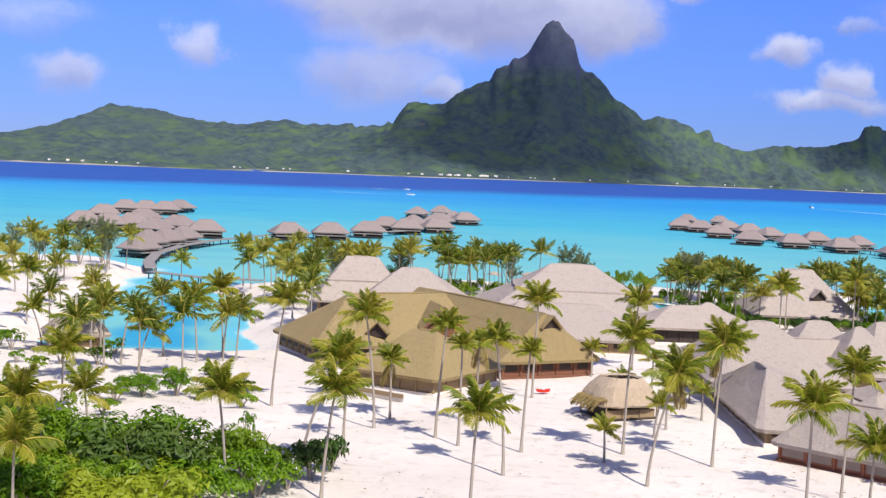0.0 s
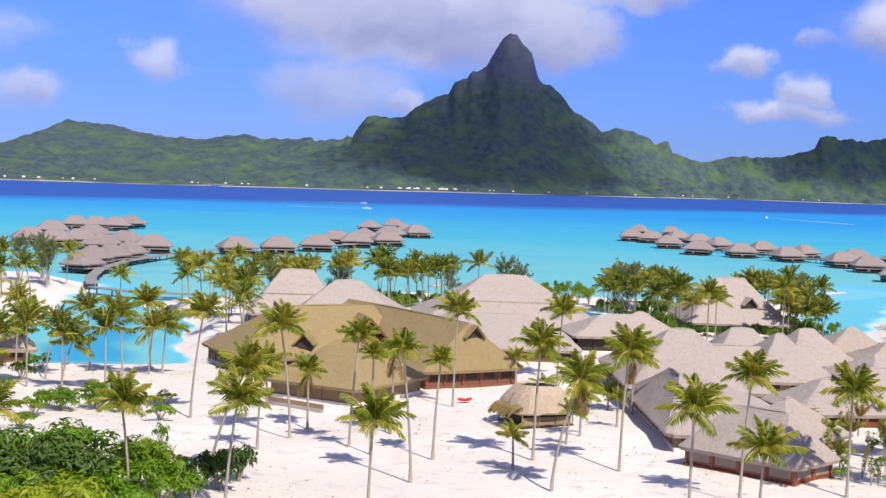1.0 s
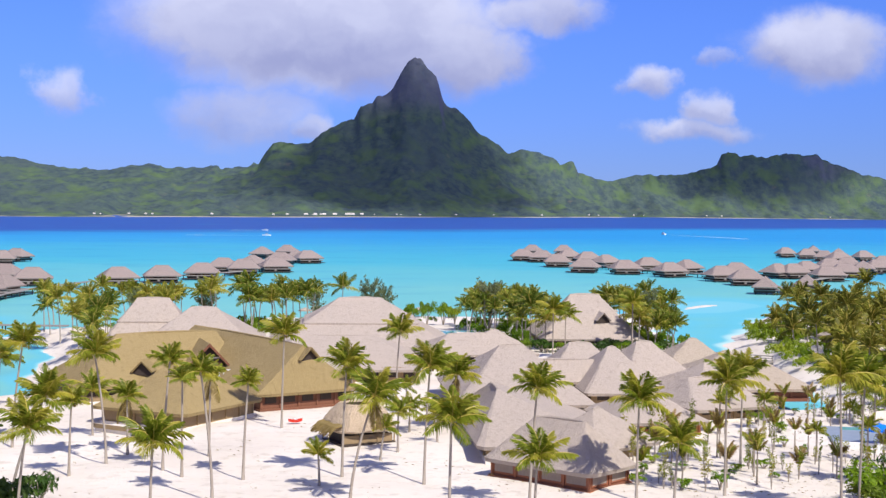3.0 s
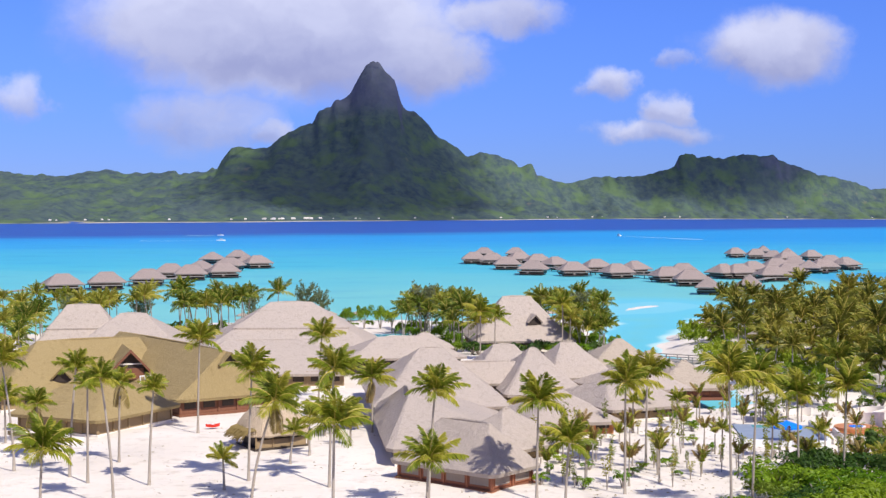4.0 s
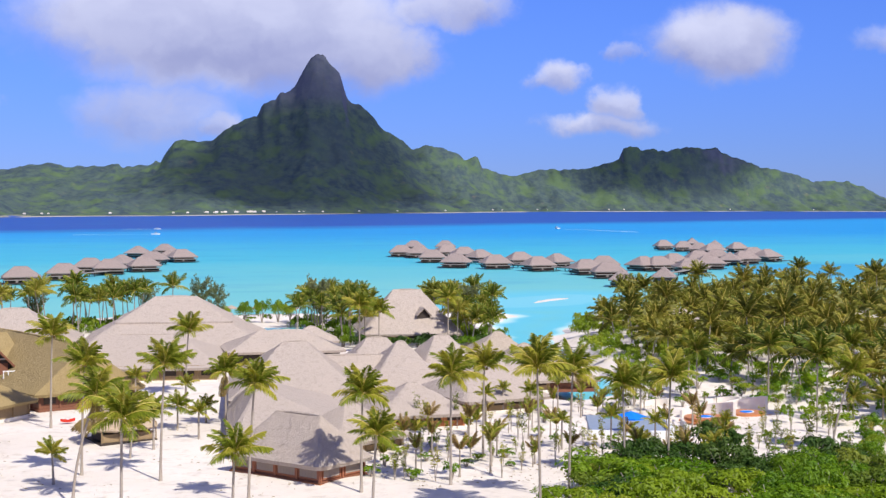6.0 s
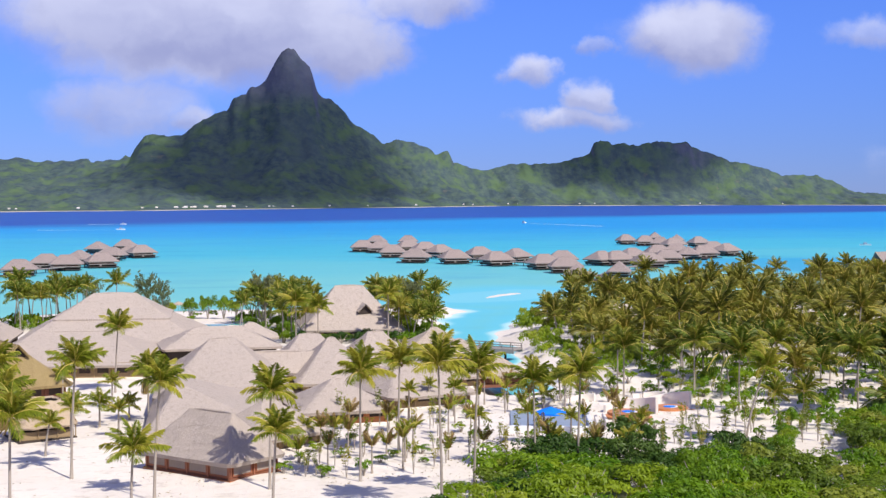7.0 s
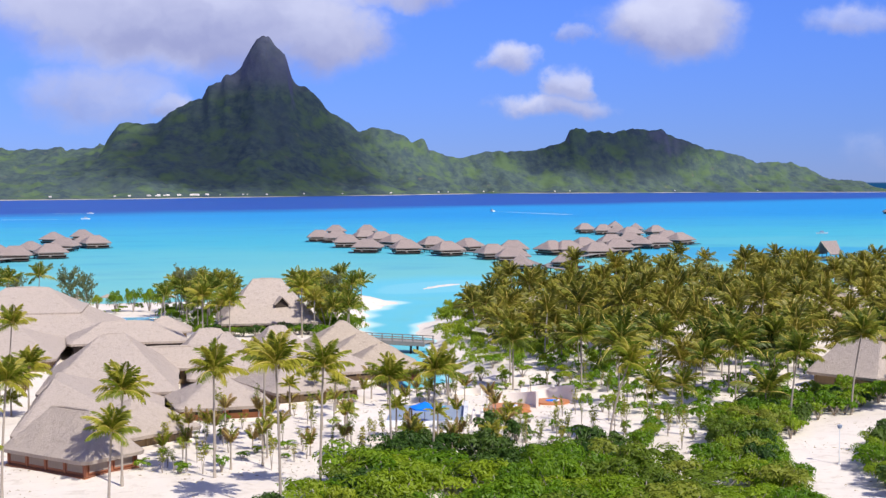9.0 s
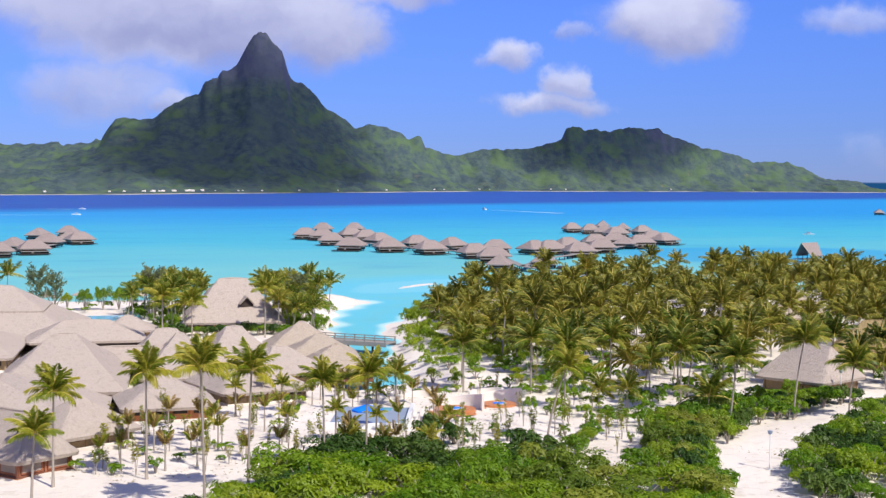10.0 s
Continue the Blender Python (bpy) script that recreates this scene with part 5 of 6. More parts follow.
merged("bank_shrubs", plants, M["leaf_lime"], "yellow-green leafy shrubs on the channel bank", "shrubs")
for i, (x, y) in enumerate(scatter(16, 33, 84, 100, 156, 184, 2.2)):
    bush(x, y, rng.uniform(0.9, 1.8), rng.uniform(1.0, 2.4), 5400 + i, BANKS if i % 2 else SHRUB, "shrub", "light green shrub on the sandy channel bank")
# feathery ironwood trees
for i, (x, y, h) in enumerate([(-73, 288, 7), (-66, 282, 7), (-79, 280, 6), (25.5, 268, 7), (28.5, 270, 6), (75, 245, 7), (48, 262, 7), (-18, 262, 6), (-86, 286, 6), (-70, 294, 7), (15, 272, 6), (-6, 270, 7)]):
    bush(x, y, h * 0.62, h * 1.05, 3700 + i, PINE, "ironwood_tree", "feathery grey-green ironwood tree by the beach")


for i, (x, y, r, h) in enumerate([(34, 276, 2.2, 5.0), (37.4, 278, 2.0, 5.4), (40.6, 277, 2.2, 5.2), (-7, 272, 2.4, 4.6), (30, 282, 1.6, 3.6), (43.2, 280, 1.6, 4.2)]):
    bush(x, y, r, h, 3720 + i, [MIXED[2]], "almond_tree", "small round-crowned light green tree behind the beach")


# dry leaf litter under the palms
rng = random.Random(51)
verts, faces = [], []
for i in range(9500):
    x, y = (rng.uniform(-36, 132), rng.uniform(84, 165)) if i % 2 else (rng.uniform(46, 132), rng.uniform(108, 175))
    if noise.noise(Vector((x * 0.11, y * 0.11, 2.0))) + rng.uniform(-0.35, 0.35) < 0.12 or any((x - a) ** 2 + (y - c) ** 2 < (d * 0.8) ** 2 for a, c, d in HOUSES):
        continue
    s, a = rng.uniform(0.05, 0.24), rng.uniform(0, math.tau)
    u, w = Vector((math.cos(a), math.sin(a), 0)) * s, Vector((-math.sin(a), math.cos(a), 0)) * s * 0.3
    q = Vector((x, y, GROUND + 0.24))
    k = len(verts)
    verts += [tuple(q - u), tuple(q - w + Vector((0, 0, 0.05))), tuple(q + u), tuple(q + w + Vector((0, 0, 0.05)))]
    faces.append((k, k + 1, k + 2, k + 3))
me = bpy.data.meshes.new("leaf_litter")
me.from_pydata(verts, [], faces)
me.materials.append(M["frond_dry"])
tagged(new("leaf_litter", me), "dry brown leaf litter strewn over the sand", "litter", kind="stuff")


# ---- jetties, bridge, spa garden ----
def jetty(points, width, name="jetty", label="weathered timber walkway on stilts over the lagoon", z=1.5):
    t = thing(name, pose(points[0][0], points[0][1], 0), label, "jetty")
    ox, oy = points[0]
    stilt = mesh_of(tube(bmesh.new(), [(0, 0, -2.5), (0, 0, z - 0.2)], (0.14, 0.14), 6), "stilt")
    for (x0, y0), (x1, y1) in zip(points, points[1:]):
        d = math.dist((x0, y0), (x1, y1))
        ang = math.degrees(math.atan2(y1 - y0, x1 - x0))
        n = max(1, round(d / 9.0))
        for i in range(n):
            m = pose(x0 - ox + (x1 - x0) * i / n, y0 - oy + (y1 - y0) * i / n, 0, 0, 0, ang)
            part("deck_panel", boxes((0.02, -width / 2, z - 0.2, d / n - 0.02, width / 2, z), bevel=0.03), M["wood_grey"], t).matrix_basis = m
            for sy in (-1, 1):
                part("stilt", stilt, M["wood_dark_shade"], t).matrix_basis = m @ pose(0.4, sy * width * 0.42, 0)
    return t


jetty([(-60, 296), (-64, 312), (-68, 340), (-68, 372), (-64, 402), (-56, 432), (-48, 452), (-38, 466), (-26, 482), (-14, 505), (-6, 545), (2, 590)], 2.6)
jetty([(-68, 372), (-78, 400), (-90, 425), (-104, 460), (-112, 510), (-114, 560)], 2.2)
jetty([(-58, 287), (-47, 279), (-34, 278)], 2.4)
jetty([(172, 318), (168, 370), (160, 420), (164, 460), (162, 480), (158, 515), (144, 546), (130, 590), (126, 640), (126, 700)], 2.6)
jetty([(160, 420), (178, 462), (204, 500), (228, 540), (252, 580), (262, 640), (278, 720)], 2.4)


def bridge():
    t = thing("footbridge", pose(80.2, 217.6, 0, 0, 0, -36), "grey timber footbridge over the channel", "bridge")
    part("deck", boxes((-8.8, -1.7, 1.75, 8.8, 1.7, 2.0), bevel=0.04), M["wood_grey"], t)
    for sy in (-1.78, 1.78):
        part("side_beam", boxes((-8.8, sy - 0.07, 1.35, 8.8, sy + 0.07, 2.06), bevel=0.02), M["wood_grey"], t)
        part("rail", boxes((-8.8, sy - 0.07, 2.66, 8.8, sy + 0.07, 2.8), bevel=0.02), M["wood_grey"], t)
        part("rail", boxes((-8.8, sy - 0.04, 2.3, 8.8, sy + 0.04, 2.4), bevel=0.02), M["wood_grey"], t)
        for i in range(10):
            x = -8.6 + i * 1.91
            part("post", boxes((x - 0.07, sy - 0.08, 2.06, x + 0.07, sy + 0.08, 2.66)), M["wood_grey"], t)
    for x in (-6.0, 0, 6.0):
        for sy in (-1.2, 1.2):
            part("support_post", tube(bmesh.new(), [(x, sy, -2), (x, sy, 1.75)], (0.2, 0.2), 8), M["wood_dark_shade"], t)
    return t


bridge()


def arc_wall(r, a0, a1, z0, h0, h1, thick=0.3, steps=24, ramp=False):
    bm = bmesh.new()
    prev = None
    for i in range(steps + 1):
        a = radians(a0 + (a1 - a0) * i / steps)
        h = h0 + (h1 - h0) * (i / steps if ramp else math.sin(math.pi * i / steps))
        ring = [bm.verts.new((rr * math.cos(a), rr * math.sin(a), z)) for rr, z in ((r, z0), (r + thick, z0), (r + thick, z0 + h), (r, z0 + h))]
        if prev:
            for k in range(4):
                bm.faces.new((prev[k], prev[(k + 1) % 4], ring[(k + 1) % 4], ring[k]))
        else:
            bm.faces.new(ring[::-1])
        prev = ring
    bm.faces.new(prev)
    bmesh.ops.recalc_face_normals(bm, faces=bm.faces)
    return bm


def disc(r, z0, z1, squash=1.0, sides=28):
    bm = bmesh.new()
    bmesh.ops.create_cone(bm, cap_ends=True, segments=sides, radius1=r, radius2=r * 0.985, depth=z1 - z0, matrix=Matrix.Translation((0, 0, (z0 + z1) / 2)) @ Matrix.Diagonal((1, squash, 1, 1)))
    return bm


def spa(x, y, r, angle):
    t = thing("spa_terrace", pose(x, y, GROUND, 0, 0, angle), "round orange timber spa deck with a small blue whirlpool", "terrace", "spa terraces")
    part("deck", disc(r, 0.05, 0.42), M["wood_orange"], t)
    part("step", arc_wall(r + 0.02, 200, 330, 0.0, 0.2, 0.0, 0.7), M["wood_orange"], t)
    part("pool_rim", arc_wall(r * 0.33, 0, 359.9, 0.4, 0.12, 0.0, 0.22), M["paint_white"], t)
    part("whirlpool_water", disc(r * 0.33, 0.36, 0.46), M["canvas_blue"], t)
    wall = thing("curved_wall", pose(x + 0.3, y + 0.6, GROUND, 0, 0, angle), "curved off-white plaster privacy wall behind a spa deck", "wall", "spa walls")
    part("wall_body", arc_wall(r + 0.5, 5, 160, -0.2, 2.2, 1.0, ramp=True), M["plaster"], wall)


spa(84.6, 142.6, 2.45, -20)
spa(90.4, 145.4, 2.15, 10)
for x, y, r, a in ((82, 152, 2.0, 15), (90.5, 153, 2.2, -10)):
    w = thing("curved_wall", pose(x, y, GROUND, 0, 0, a), "curved off-white plaster garden wall on sand", "wall", "spa walls")
    part("wall_body", arc_wall(r, 25, 150, -0.2, 1.2, 0.7, ramp=True), M["plaster"], w)


def pool_terrace():
    t = thing("pool_terrace", pose(74.6, 139.2, GROUND, 0, 0, -12), "grey-blue pool terrace with a low white kerb", "terrace")
    part("slab", boxes((-4.4, -6.0, -0.3, 3.9, 6.0, 0.35), bevel=0.05), M["panel"], t)
    part("kerb", boxes((-4.7, -6.4, -0.3, 4.2, -6.02, 0.62), bevel=0.04), M["paint_white"], t)
    part("kerb", boxes((3.92, -6.0, -0.3, 4.4, 6.0, 0.9), bevel=0.04), M["paint_white"], t)
    for k in range(2):
        part("step", boxes((4.9 + 0.9 * k, -4.5, -0.2, 5.2 + 0.9 * k, 1.5, 0.6 + 0.25 * k), bevel=0.03), M["plaster"], t)
    part("pool_water", boxes((-2.4, 3.6, 0.352, 1.8, 5.7, 0.37)), M["pool_green"], t)
    return t


pool_terrace()


def parasol(x, y, mat, label, z=GROUND, r=1.6, h=2.5):
    t = thing("parasol", pose(x, y, z), label, "parasol", "parasols")
    part("pole", tube(bmesh.new(), [(0, 0, 0), (0, 0, h + 0.15)], (0.035, 0.03), 8), M["wood_tan"], t)
    part("base", disc(0.3, 0, 0.1), M["plaster"], t)
    bm = bmesh.new()
    n = 8
    top = bm.verts.new((0, 0, h + 0.1))
    rim = [bm.verts.new((r * math.cos(k * math.tau / n), r * math.sin(k * math.tau / n), h - 0.5)) for k in range(n)]
    hem = [bm.verts.new((r * math.cos(k * math.tau / n), r * math.sin(k * math.tau / n), h - 0.68)) for k in range(n)]
    for k in range(n):
        bm.faces.new((top, rim[k], rim[(k + 1) % n]))
        bm.faces.new((rim[k], hem[k], hem[(k + 1) % n], rim[(k + 1) % n]))
    part("canopy", bm, mat, t)
    return t


parasol(73.2, 133.4, M["canvas_blue"], "bright blue parasol on the pool terrace", GROUND + 0.35, 1.7, 2.2)
rng = random.Random(31)
for x in range(14, 84, 6):
    parasol(x + rng.uniform(-1.5, 1.5), 297 + rng.uniform(-2, 2), M["thatch_straw"], "small straw beach parasol on sand", GROUND - 0.3, 1.5, 2.3)


def beach_pool():
    t = thing("swimming_pool", pose(38.5, 257, GROUND, 0, 0, 5), "bright blue swimming pool with pale stone rim", "pool")
    part("rim", boxes((-8, -7, -0.3, 8, 7, 0.12), bevel=0.04), M["plaster"], t)
    part("pool_water", boxes((-7.2, -6.2, 0.122, 7.2, 6.2, 0.15)), M["pool"], t)


beach_pool()


# ---- details of the golden hall ----
def slab(points, thick):
    """A flat panel with the given outline, thickened along y."""
    bm = bmesh.new()
    f = [bm.verts.new(q) for q in points]
    g = [bm.verts.new(v.co + Vector((0, thick, 0))) for v in f]
    bm.faces.new(f), bm.faces.new(g[::-1])
    n = len(f)
    for k in range(n):
        bm.faces.new((f[k], g[k], g[(k + 1) % n], f[(k + 1) % n]))
    bmesh.ops.recalc_face_normals(bm, faces=bm.faces)
    return bm


def dormer(parent):
    panel = part("dormer", slab([(-1.9, 0, -0.9), (1.9, 0, -0.9), (1.9, 0, 0.6), (0, 0, 2.6), (-1.9, 0, 0.6)], 0.2), M["wood_dark_shade"], parent, "dark timber gable dormer with white beams")
    panel.matrix_basis = parent.matrix_basis.inverted() @ pose(2.4, 170.6, 5.9, 0, 0, 14)
    bm = bmesh.new()
    for sx in (-1, 1):
        vs = [bm.verts.new(q) for q in ((0, -0.9, 2.95), (sx * 2.6, -0.5, 0.15), (sx * 2.6, 6.0, 0.15), (0, 7.0, 2.95), (0, -0.9, 2.65), (sx * 2.45, -0.5, -0.1), (sx * 2.45, 6.0, -0.1), (0, 7.0, 2.65))]
        for f in ((0, 1, 2, 3), (7, 6, 5, 4), (0, 4, 5, 1), (1, 5, 6, 2), (2, 6, 7, 3)):
            bm.faces.new([vs[i] for i in f])
    bmesh.ops.recalc_face_normals(bm, faces=bm.faces)
    part("dormer_roof", bm, M["thatch_gold"], panel)
    for sx in (-1, 1):
        bm = bmesh.new()
        vs = [bm.verts.new(q) for y in (-1.0, -0.88) for q in ((0, y, 2.98), (sx * 2.6, y + 0.4, 0.18), (sx * 2.6, y + 0.4, -0.16), (0, y, 2.55))]
        for f in ((0, 1, 2, 3), (7, 6, 5, 4), (0, 4, 5, 1), (1, 5, 6, 2), (2, 6, 7, 3), (3, 7, 4, 0)):
            bm.faces.new([vs[i] for i in f])
        bmesh.ops.recalc_face_normals(bm, faces=bm.faces)
        part("barge_board", bm, M["wood_red"], panel, "red-brown sloping gable board")
    part("beam", boxes((-1.45, -0.16, 1.0, 1.45, -0.02, 1.16)), M["plaster"], panel)
    part("gable_wall", boxes((-1.7, -0.08, -0.85, 1.7, -0.02, 0.55)), M["wood_red"], panel, "dark red-brown gable boarding")
    part("balcony", boxes((0.9, -2.1, -1.3, 3.9, -0.2, -1.05), bevel=0.03), M["paint_white"], panel)
    for k in range(6):
        x = 1.0 + 0.56 * k
        part("baluster", boxes((x - 0.05, -2.08, -1.05, x + 0.05, -1.98, -0.3)), M["paint_white"], panel)
    part("handrail", boxes((0.9, -2.12, -0.3, 3.9, -1.94, -0.18)), M["paint_white"], panel)
    part("stair_flight", boxes(*[(3.0 + 0.28 * k, -2.0, -1.4 - 0.2 * k, 3.3 + 0.28 * k, -0.6, -1.15 - 0.2 * k) for k in range(9)]), M["paint_white"], panel)


dormer(long_hall)


def porch():
    t = thing("entrance_porch", pose(7.6, 164.5, GROUND, 0, 0, 30) @ Matrix.Diagonal((0.66, 0.66, 0.8, 1)), "white entrance porch with slender columns", "porch")
    part("floor", boxes((-2.2, -2.6, -0.2, 2.2, 2.2, 0.16), bevel=0.03), M["plaster"], t)
    part("canopy", boxes((-1.9, -2.0, 2.6, 1.9, 2.0, 2.85), bevel=0.04), M["paint_white"], t)
    for x in (-1.6, 1.6):
        part("column", tube(bmesh.new(), [(x, -1.7, 0.16), (x, -1.7, 2.6)], (0.12, 0.1), 10), M["paint_white"], t)
    part("side_wall", boxes((2.4, -3.4, 0.0, 2.6, 1.0, 1.0), bevel=0.03), M["plaster"], t)
    part("stone_step", boxes((-1.6, -3.2, -0.1, 1.6, -2.62, 0.1), bevel=0.02), M["plaster"], t)


porch()


def terrace_rail():
    t = thing("reception_terrace", pose(-3.4, 144.6, GROUND, 0, 0, -37), "low white terrace with red cushions before the golden hall", "terrace")
    part("floor", boxes((-4, -1.5, -0.2, 4, 1.5, 0.3), bevel=0.03), M["plaster"], t)
    part("parapet", boxes((-4, -1.7, 0.3, 4, -1.52, 0.75), bevel=0.02), M["wood_tan"], t)
    for x in (-3, -1.5, 0, 1.5, 3):
        part("cushion", boxes((x - 0.4, -1.4, 0.3, x + 0.4, -0.8, 0.5), bevel=0.06), M["red"], t)


terrace_rail()


def canoe(x, y, ang, mat, label):
    t = thing("canoe", pose(x, y, GROUND, 0, 0, ang) @ Matrix.Diagonal((0.48, 0.7, 0.8, 1)), label, "canoe")
    bm = bmesh.new()
    rings = []
    for i in range(9):
        s = -1 + i / 4
        w, z = 0.38 * (1 - s * s) ** 0.6 + 0.01, 0.16 * s * s
        rings.append([bm.verts.new(p) for p in ((s * 1.7, -w, 0.42 + z), (s * 1.7, -w * 0.6, 0.05 + z), (s * 1.7, w * 0.6, 0.05 + z), (s * 1.7, w, 0.42 + z))])
    for a, b in zip(rings, rings[1:]):
        for k in range(4):
            bm.faces.new((a[k], b[k], b[(k + 1) % 4], a[(k + 1) % 4]))
    bmesh.ops.recalc_face_normals(bm, faces=bm.faces)
    part("hull", bm, mat, t)
    part("seat", boxes((-0.3, -0.3, 0.43, 0.3, 0.3, 0.5), bevel=0.02), M["paint_white"], t)


canoe(13.6, 150.7, 20, M["red"], "small red canoe lying on white sand")


# ---- far things on the lagoon ----
def boat(x, y, ang, size, wake):
    t = thing("motor_boat", pose(x, y, 0, 0, 0, ang), "small white motor boat on the lagoon", "boat", "boats")
    bm = bmesh.new()
    rings = []
    for i in range(7):
        s = i / 6
        w = size * 0.16 * (1 - max(0, s - 0.45) ** 2 * 3.2)
        rings.append([bm.verts.new((size * (s - 0.5), k * w * f, z)) for k, f, z in ((-1, 1, size * 0.13), (-1, 0.6, -0.2), (1, 0.6, -0.2), (1, 1, size * 0.13))])
    for a, b in zip(rings, rings[1:]):
        for k in range(4):
            bm.faces.new((a[k], b[k], b[(k + 1) % 4], a[(k + 1) % 4]))
    bm.faces.new(rings[0]), bm.faces.new(rings[-1])
    bmesh.ops.recalc_face_normals(bm, faces=bm.faces)
    part("hull", bm, M["paint_white"], t)
    part("cabin", boxes((-size * 0.15, -size * 0.1, size * 0.12, size * 0.18, size * 0.1, size * 0.27), bevel=0.08), M["panel"], t)
    if wake:
        bm = bmesh.new()
        a = [bm.verts.new((-size * 0.45 - wake * k / 8, (0.5 + 0.35 * k) * (1 if k % 2 else 0.8), 0.06)) for k in range(9)]
        b = [bm.verts.new((-size * 0.45 - wake * k / 8, -(0.5 + 0.35 * k), 0.06)) for k in range(9)]
        for k in range(8):
            bm.faces.new((a[k], a[k + 1], b[k + 1], b[k]))
        part("wake", bm, M["foam"], t, "white foaming wake")


boat(342, 1330, 104, 8, 150)
boat(-40, 1330, -5, 6, 30)
boat(-30, 1120, 5, 7, 60)
boat(388, 700, 160, 6, 0)


def boat_house():
    t = thing("boat_house", pose(275, 457, 0, 0, 0, -66) @ Matrix.Diagonal((0.62, 0.64, 0.78, 1)), "open steep straw thatched shelter on stilts in the lagoon", "shelter")
    bm = bmesh.new()
    for sx in (-1, 1):
        vs = [bm.verts.new(p) for p in ((0, -6.5, 9.0), (sx * 6.0, -4.6, 3.0), (sx * 6.0, 4.6, 3.0), (0, 6.5, 9.0), (0, -6.3, 8.5), (sx * 5.6, -4.6, 2.7), (sx * 5.6, 4.6, 2.7), (0, 6.3, 8.5))]
        for f in ((0, 1, 2, 3), (7, 6, 5, 4), (0, 4, 5, 1), (1, 5, 6, 2), (2, 6, 7, 3)):
            bm.faces.new([vs[i] for i in f])
    bmesh.ops.recalc_face_normals(bm, faces=bm.faces)
    part("roof", bm, M["thatch_sea"], t)
    for sx in (-1, 1):
        part("barge_board", tube(bmesh.new(), [(0, -6.62, 9.0), (sx * 6.1, -4.75, 2.9)], (0.22, 0.22), 4), M["thatch_hut"], t)
    part("deck", boxes((-7, -6, 1.2, 7, 6, 1.5), bevel=0.04), M["wood_grey"], t)
    for sx in (-4.8, 4.8):
        for sy in (-4, 0, 4):
            part("post", tube(bmesh.new(), [(sx, sy, -2.5), (sx, sy, 3.4)], (0.2, 0.18), 8), M["wood_dark_shade"], t)


boat_house()

# houses along the far shore
hm_wall = mesh_of(boxes((-6, -4, -1, 6, 4, 4), bevel=0.1), "wall")
hm_wall.materials.append(M["plaster"])
bm = bmesh.new()
v = [bm.verts.new(p) for p in ((-6.6, -4.8, 4), (6.6, -4.8, 4), (6.6, 4.8, 4), (-6.6, 4.8, 4), (-5, 0, 6.6), (5, 0, 6.6))]
for f in ((0, 1, 5, 4), (1, 2, 5), (2, 3, 4, 5), (3, 0, 4), (3, 2, 1, 0)):
    bm.faces.new([v[i] for i in f])
hm_roof = mesh_of(bm, "roof")
hm_roof.materials.append(M["plaster"])
rng = random.Random(41)
spots = [(40 + rng.gauss(0, 45), rng.uniform(0.16, 0.5)) for i in range(20)] + [(rng.uniform(-900, 1700), rng.uniform(0.14, 0.34)) for i in range(34)]
for x, size in spots:
    y = float(shore_y(x)) + rng.uniform(8, 45)
    t = thing("far_house", pose(x, y, 5.0, 0, 0, rng.uniform(-20, 20)), "small pale house on the far shore", "house", "far shore houses")
    for nm, me in (("wall", hm_wall), ("roof", hm_roof)):
        part(nm, me, M["paint_white"], t).matrix_basis = Matrix.Diagonal((size * 1.2, size, size, 1))


def street_lamp(x, y):
    t = thing("street_lamp", pose(x, y, GROUND), "slim white lamp post beside the sand road", "lamp")
    part("base", disc(0.16, 0.0, 0.18, 1.0, 12), M["paint_white"], t)
    part("pole", tube(bmesh.new(), [(0, 0, 0.1), (0, 0, 3.4)], (0.06, 0.045), 8), M["paint_white"], t)
    part("lamp_head", tube(bmesh.new(), [(0, 0, 3.4), (0, 0, 3.5), (0, 0, 3.75), (0, 0, 3.8)], (0.08, 0.2, 0.24, 0.06), 10), M["panel"], t)


street_lamp(107.2, 105.5)
street_lamp(133.0, 143.6)


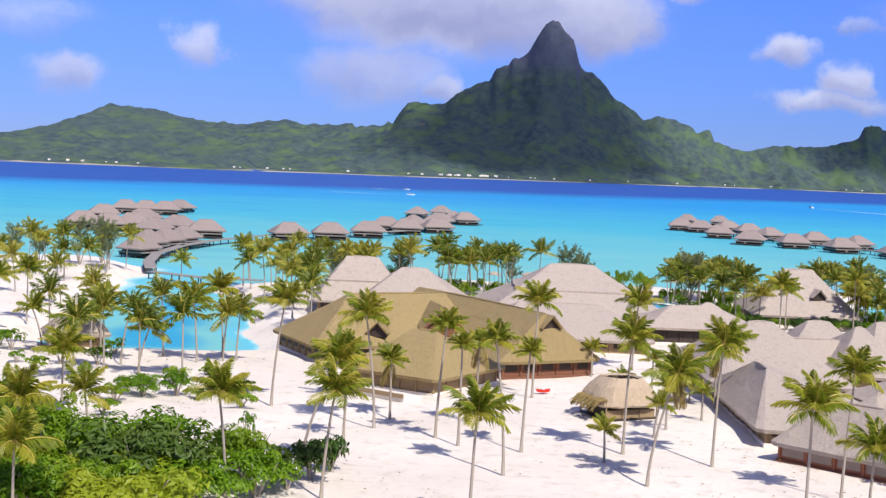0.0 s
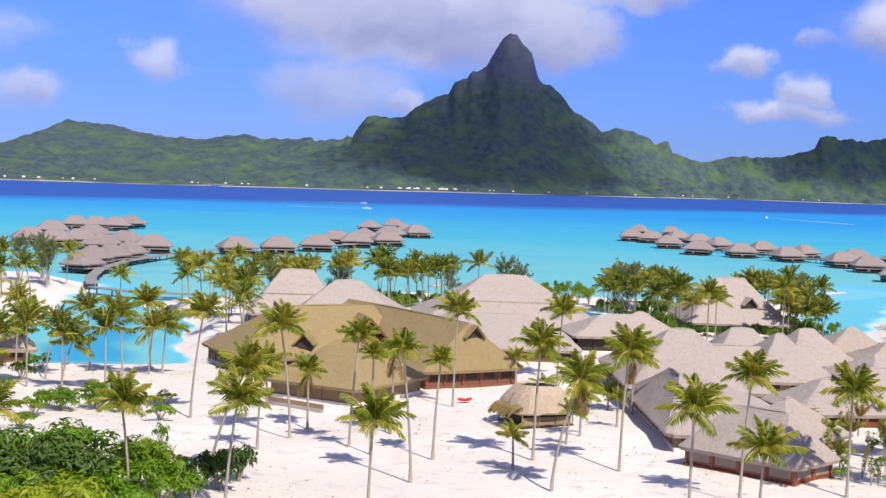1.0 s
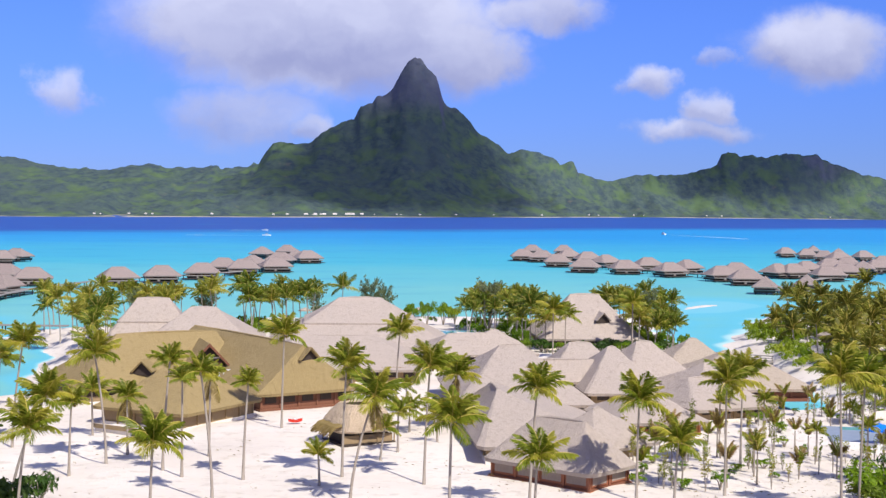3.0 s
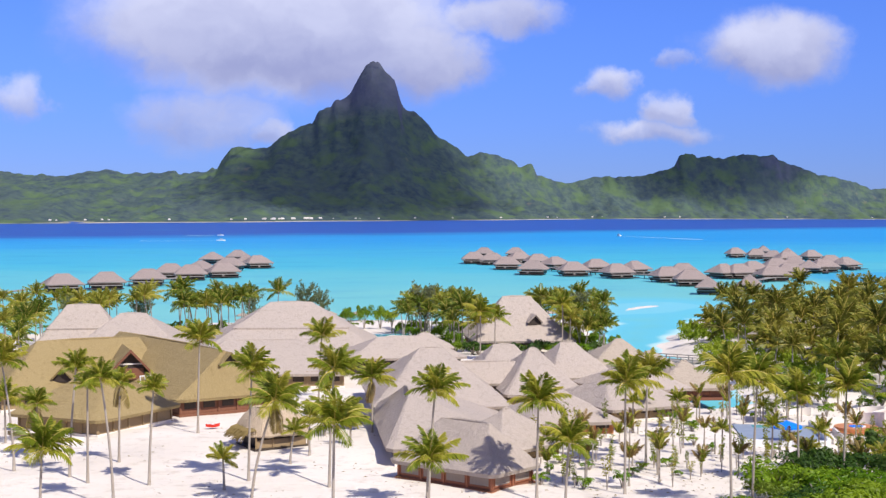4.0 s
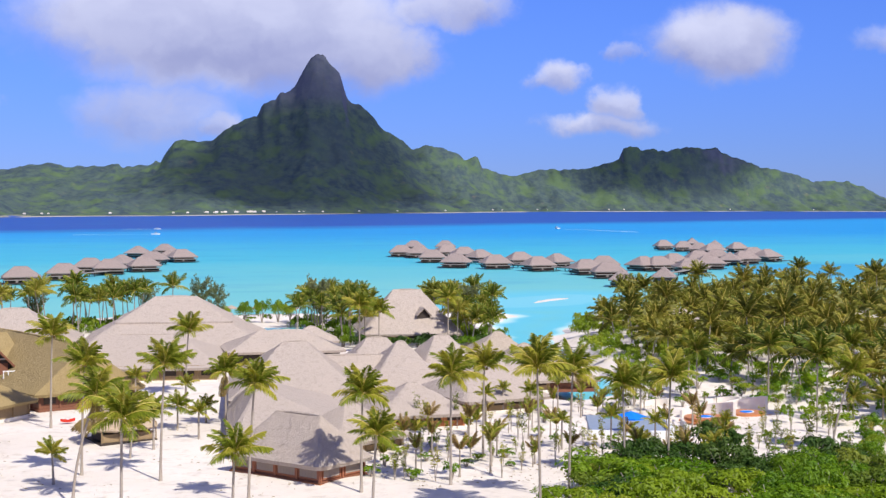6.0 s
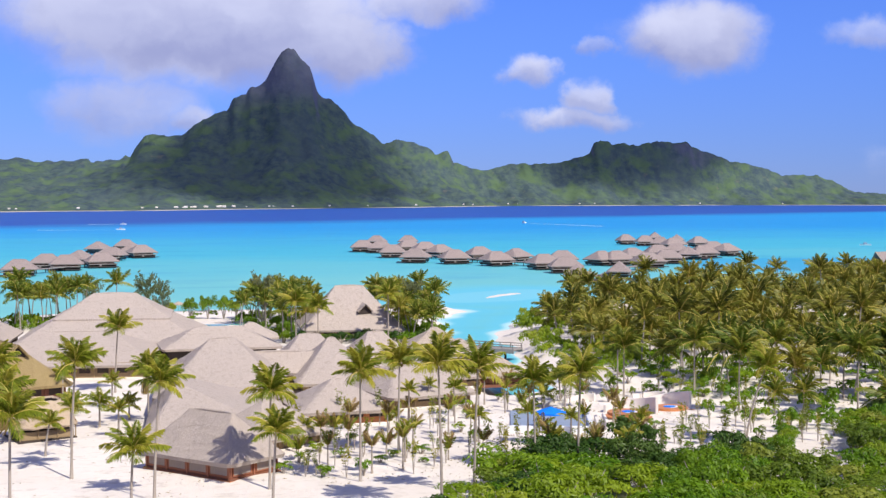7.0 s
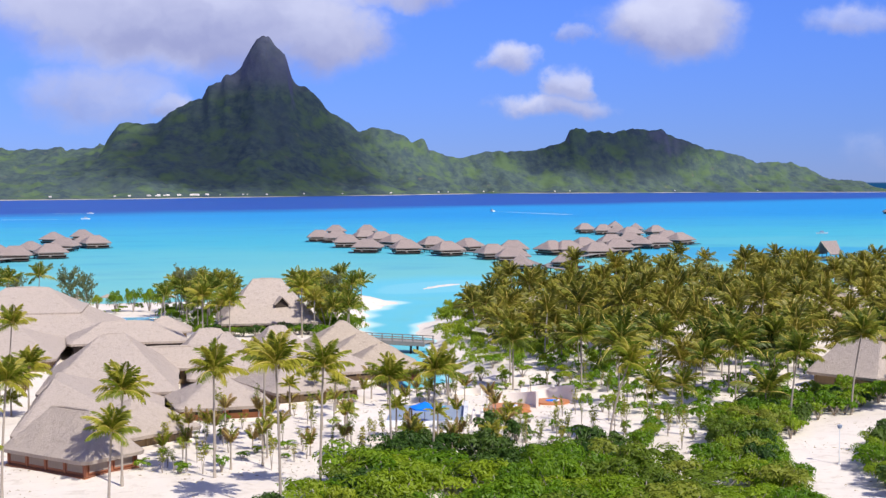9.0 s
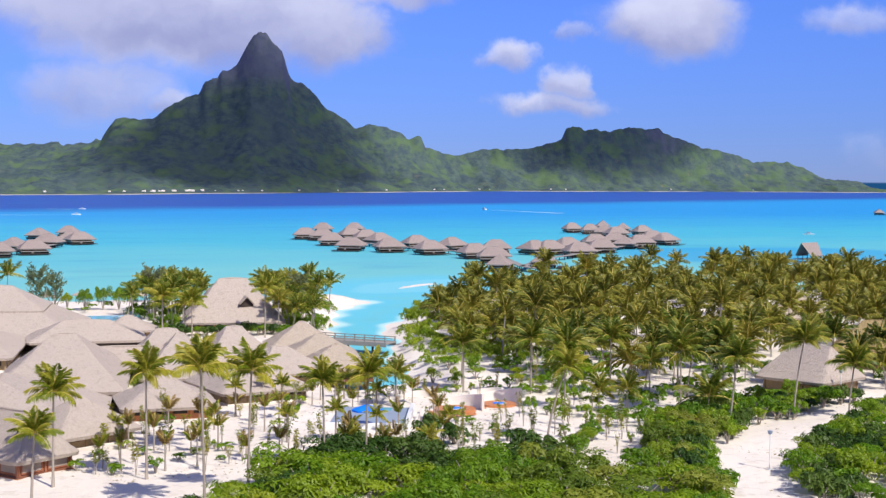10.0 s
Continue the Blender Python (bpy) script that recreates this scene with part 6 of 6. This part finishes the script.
def snack_hut():
    """A ragged straw roof, open at its top, on dark posts."""
    t = thing("snack_hut", pose(20.3, 138.8, GROUND, 0, 0, 25) @ Matrix.Diagonal((0.76, 0.8, 0.88, 1)), "small ragged straw thatched hut with an open roof top", "hut")
    bm = bmesh.new()
    r = random.Random(77)
    lots, n = [], 56
    for k, z, grow in ((1.0, 1.45, 0), (1.04, 1.65, 1), (0.93, 2.6, 1), (0.78, 3.6, 1), (0.56, 4.5, 1), (0.52, 4.3, 0), (0.72, 3.4, 0), (0.96, 1.5, 0)):
        ring = []
        for i in range(n):
            a = i * math.tau / n
            c, d = math.cos(a), math.sin(a)
            e = (abs(c) ** 4 + abs(d) ** 4) ** -0.25
            w = 0.16 * noise.noise(Vector((c * 3, d * 3, k * 4))) + r.uniform(-0.05, 0.05)
            ring.append(bm.verts.new((4.4 * k * c * e * (1 + w * 0.3), 3.8 * k * d * e * (1 + w * 0.3), z + w)))
        lots.append(ring)
    for a, b in zip(lots, lots[1:] + lots[:1]):
        for i in range(n):
            bm.faces.new((a[i], a[(i + 1) % n], b[(i + 1) % n], b[i]))
    bmesh.ops.recalc_face_normals(bm, faces=bm.faces)
    part("roof", bm, M["thatch_hut"], t)
    # floor and walls coloured dark so the roof opening shows a shaded inside
    part("floor", boxes((-4.0, -3.1, -0.2, 4.0, 3.1, 0.15), bevel=0.03), M["wood_dark_shade"], t)
    part("wall", ring_wall(bmesh.new(), 3.2, 2.4, 0.15, 2.3), M["wood_dark_shade"], t)
    awning = bmesh.new()
    for k in range(60):
        y, w = -3.2 + 5.4 * k / 60 + r.uniform(-0.15, 0.15), r.uniform(0.06, 0.13)
        reach, drop = r.uniform(1.9, 2.7), r.uniform(0.7, 1.3)
        tube(awning, [(-3.9, y, 2.35 + r.uniform(-0.1, 0.1)), (-3.9 - reach * 0.5, y + r.uniform(-0.2, 0.2), 2.2), (-3.9 - reach, y + r.uniform(-0.4, 0.4), 2.35 - drop)], (w, w, w * 0.4), 4)
    part("awning", awning, M["frond_dry"], t, "ragged brown palm-leaf awning")
    part("counter", boxes((-3.6, -2.9, 0.15, 3.6, -2.45, 1.1), bevel=0.03), M["wood_tan"], t)
    for x in (-3.8, -1.3, 1.3, 3.8):
        for y in (-3.0, 3.0):
            part("post", tube(bmesh.new(), [(x, y, 0), (x, y, 2.2)], (0.1, 0.09), 8), M["wood_tan"], t)


snack_hut()


def gablet(parent, x, y, z, ang, size, thatch="thatch_grey"):
    # solid dark slab paints the shade of a gable opening
    panel = part("gablet", slab([Vector(q) * size for q in ((-0.95, 0, -0.3), (0.95, 0, -0.3), (0.95, 0, 0.08), (0, 0, 1.05), (-0.95, 0, 0.08))], 0.2), M["wood_dark_shade"], parent, "dark triangular panel that stands in for a shaded gable opening")
    panel.matrix_basis = parent.matrix_basis.inverted() @ pose(x, y, z, 0, 0, ang)
    bm = bmesh.new()
    for sx in (-1, 1):
        vs = [bm.verts.new(Vector(q) * size) for q in ((0, -0.6, 1.25), (sx * 1.15, -0.4, 0.1), (sx * 1.15, 2.0, 0.1), (0, 2.6, 1.25), (0, -0.5, 1.08), (sx * 1.0, -0.35, 0.0), (sx * 1.0, 2.0, 0.0), (0, 2.6, 1.08))]
        for f in ((0, 1, 2, 3), (7, 6, 5, 4), (0, 4, 5, 1), (1, 5, 6, 2), (2, 6, 7, 3)):
            bm.faces.new([vs[i] for i in f])
    bmesh.ops.recalc_face_normals(bm, faces=bm.faces)
    part("hood", bm, M[thatch], panel)


gablet(long_hall, 14.9, 162.6, 7.6, 30, 1.3, "thatch_gold")
gablet(beach_house, 64.6, 233.6, 6.6, 6, 1.2)
gablet(west_hall, -5.4, 168.2, 5.4, -5, 1.2, "thatch_gold")
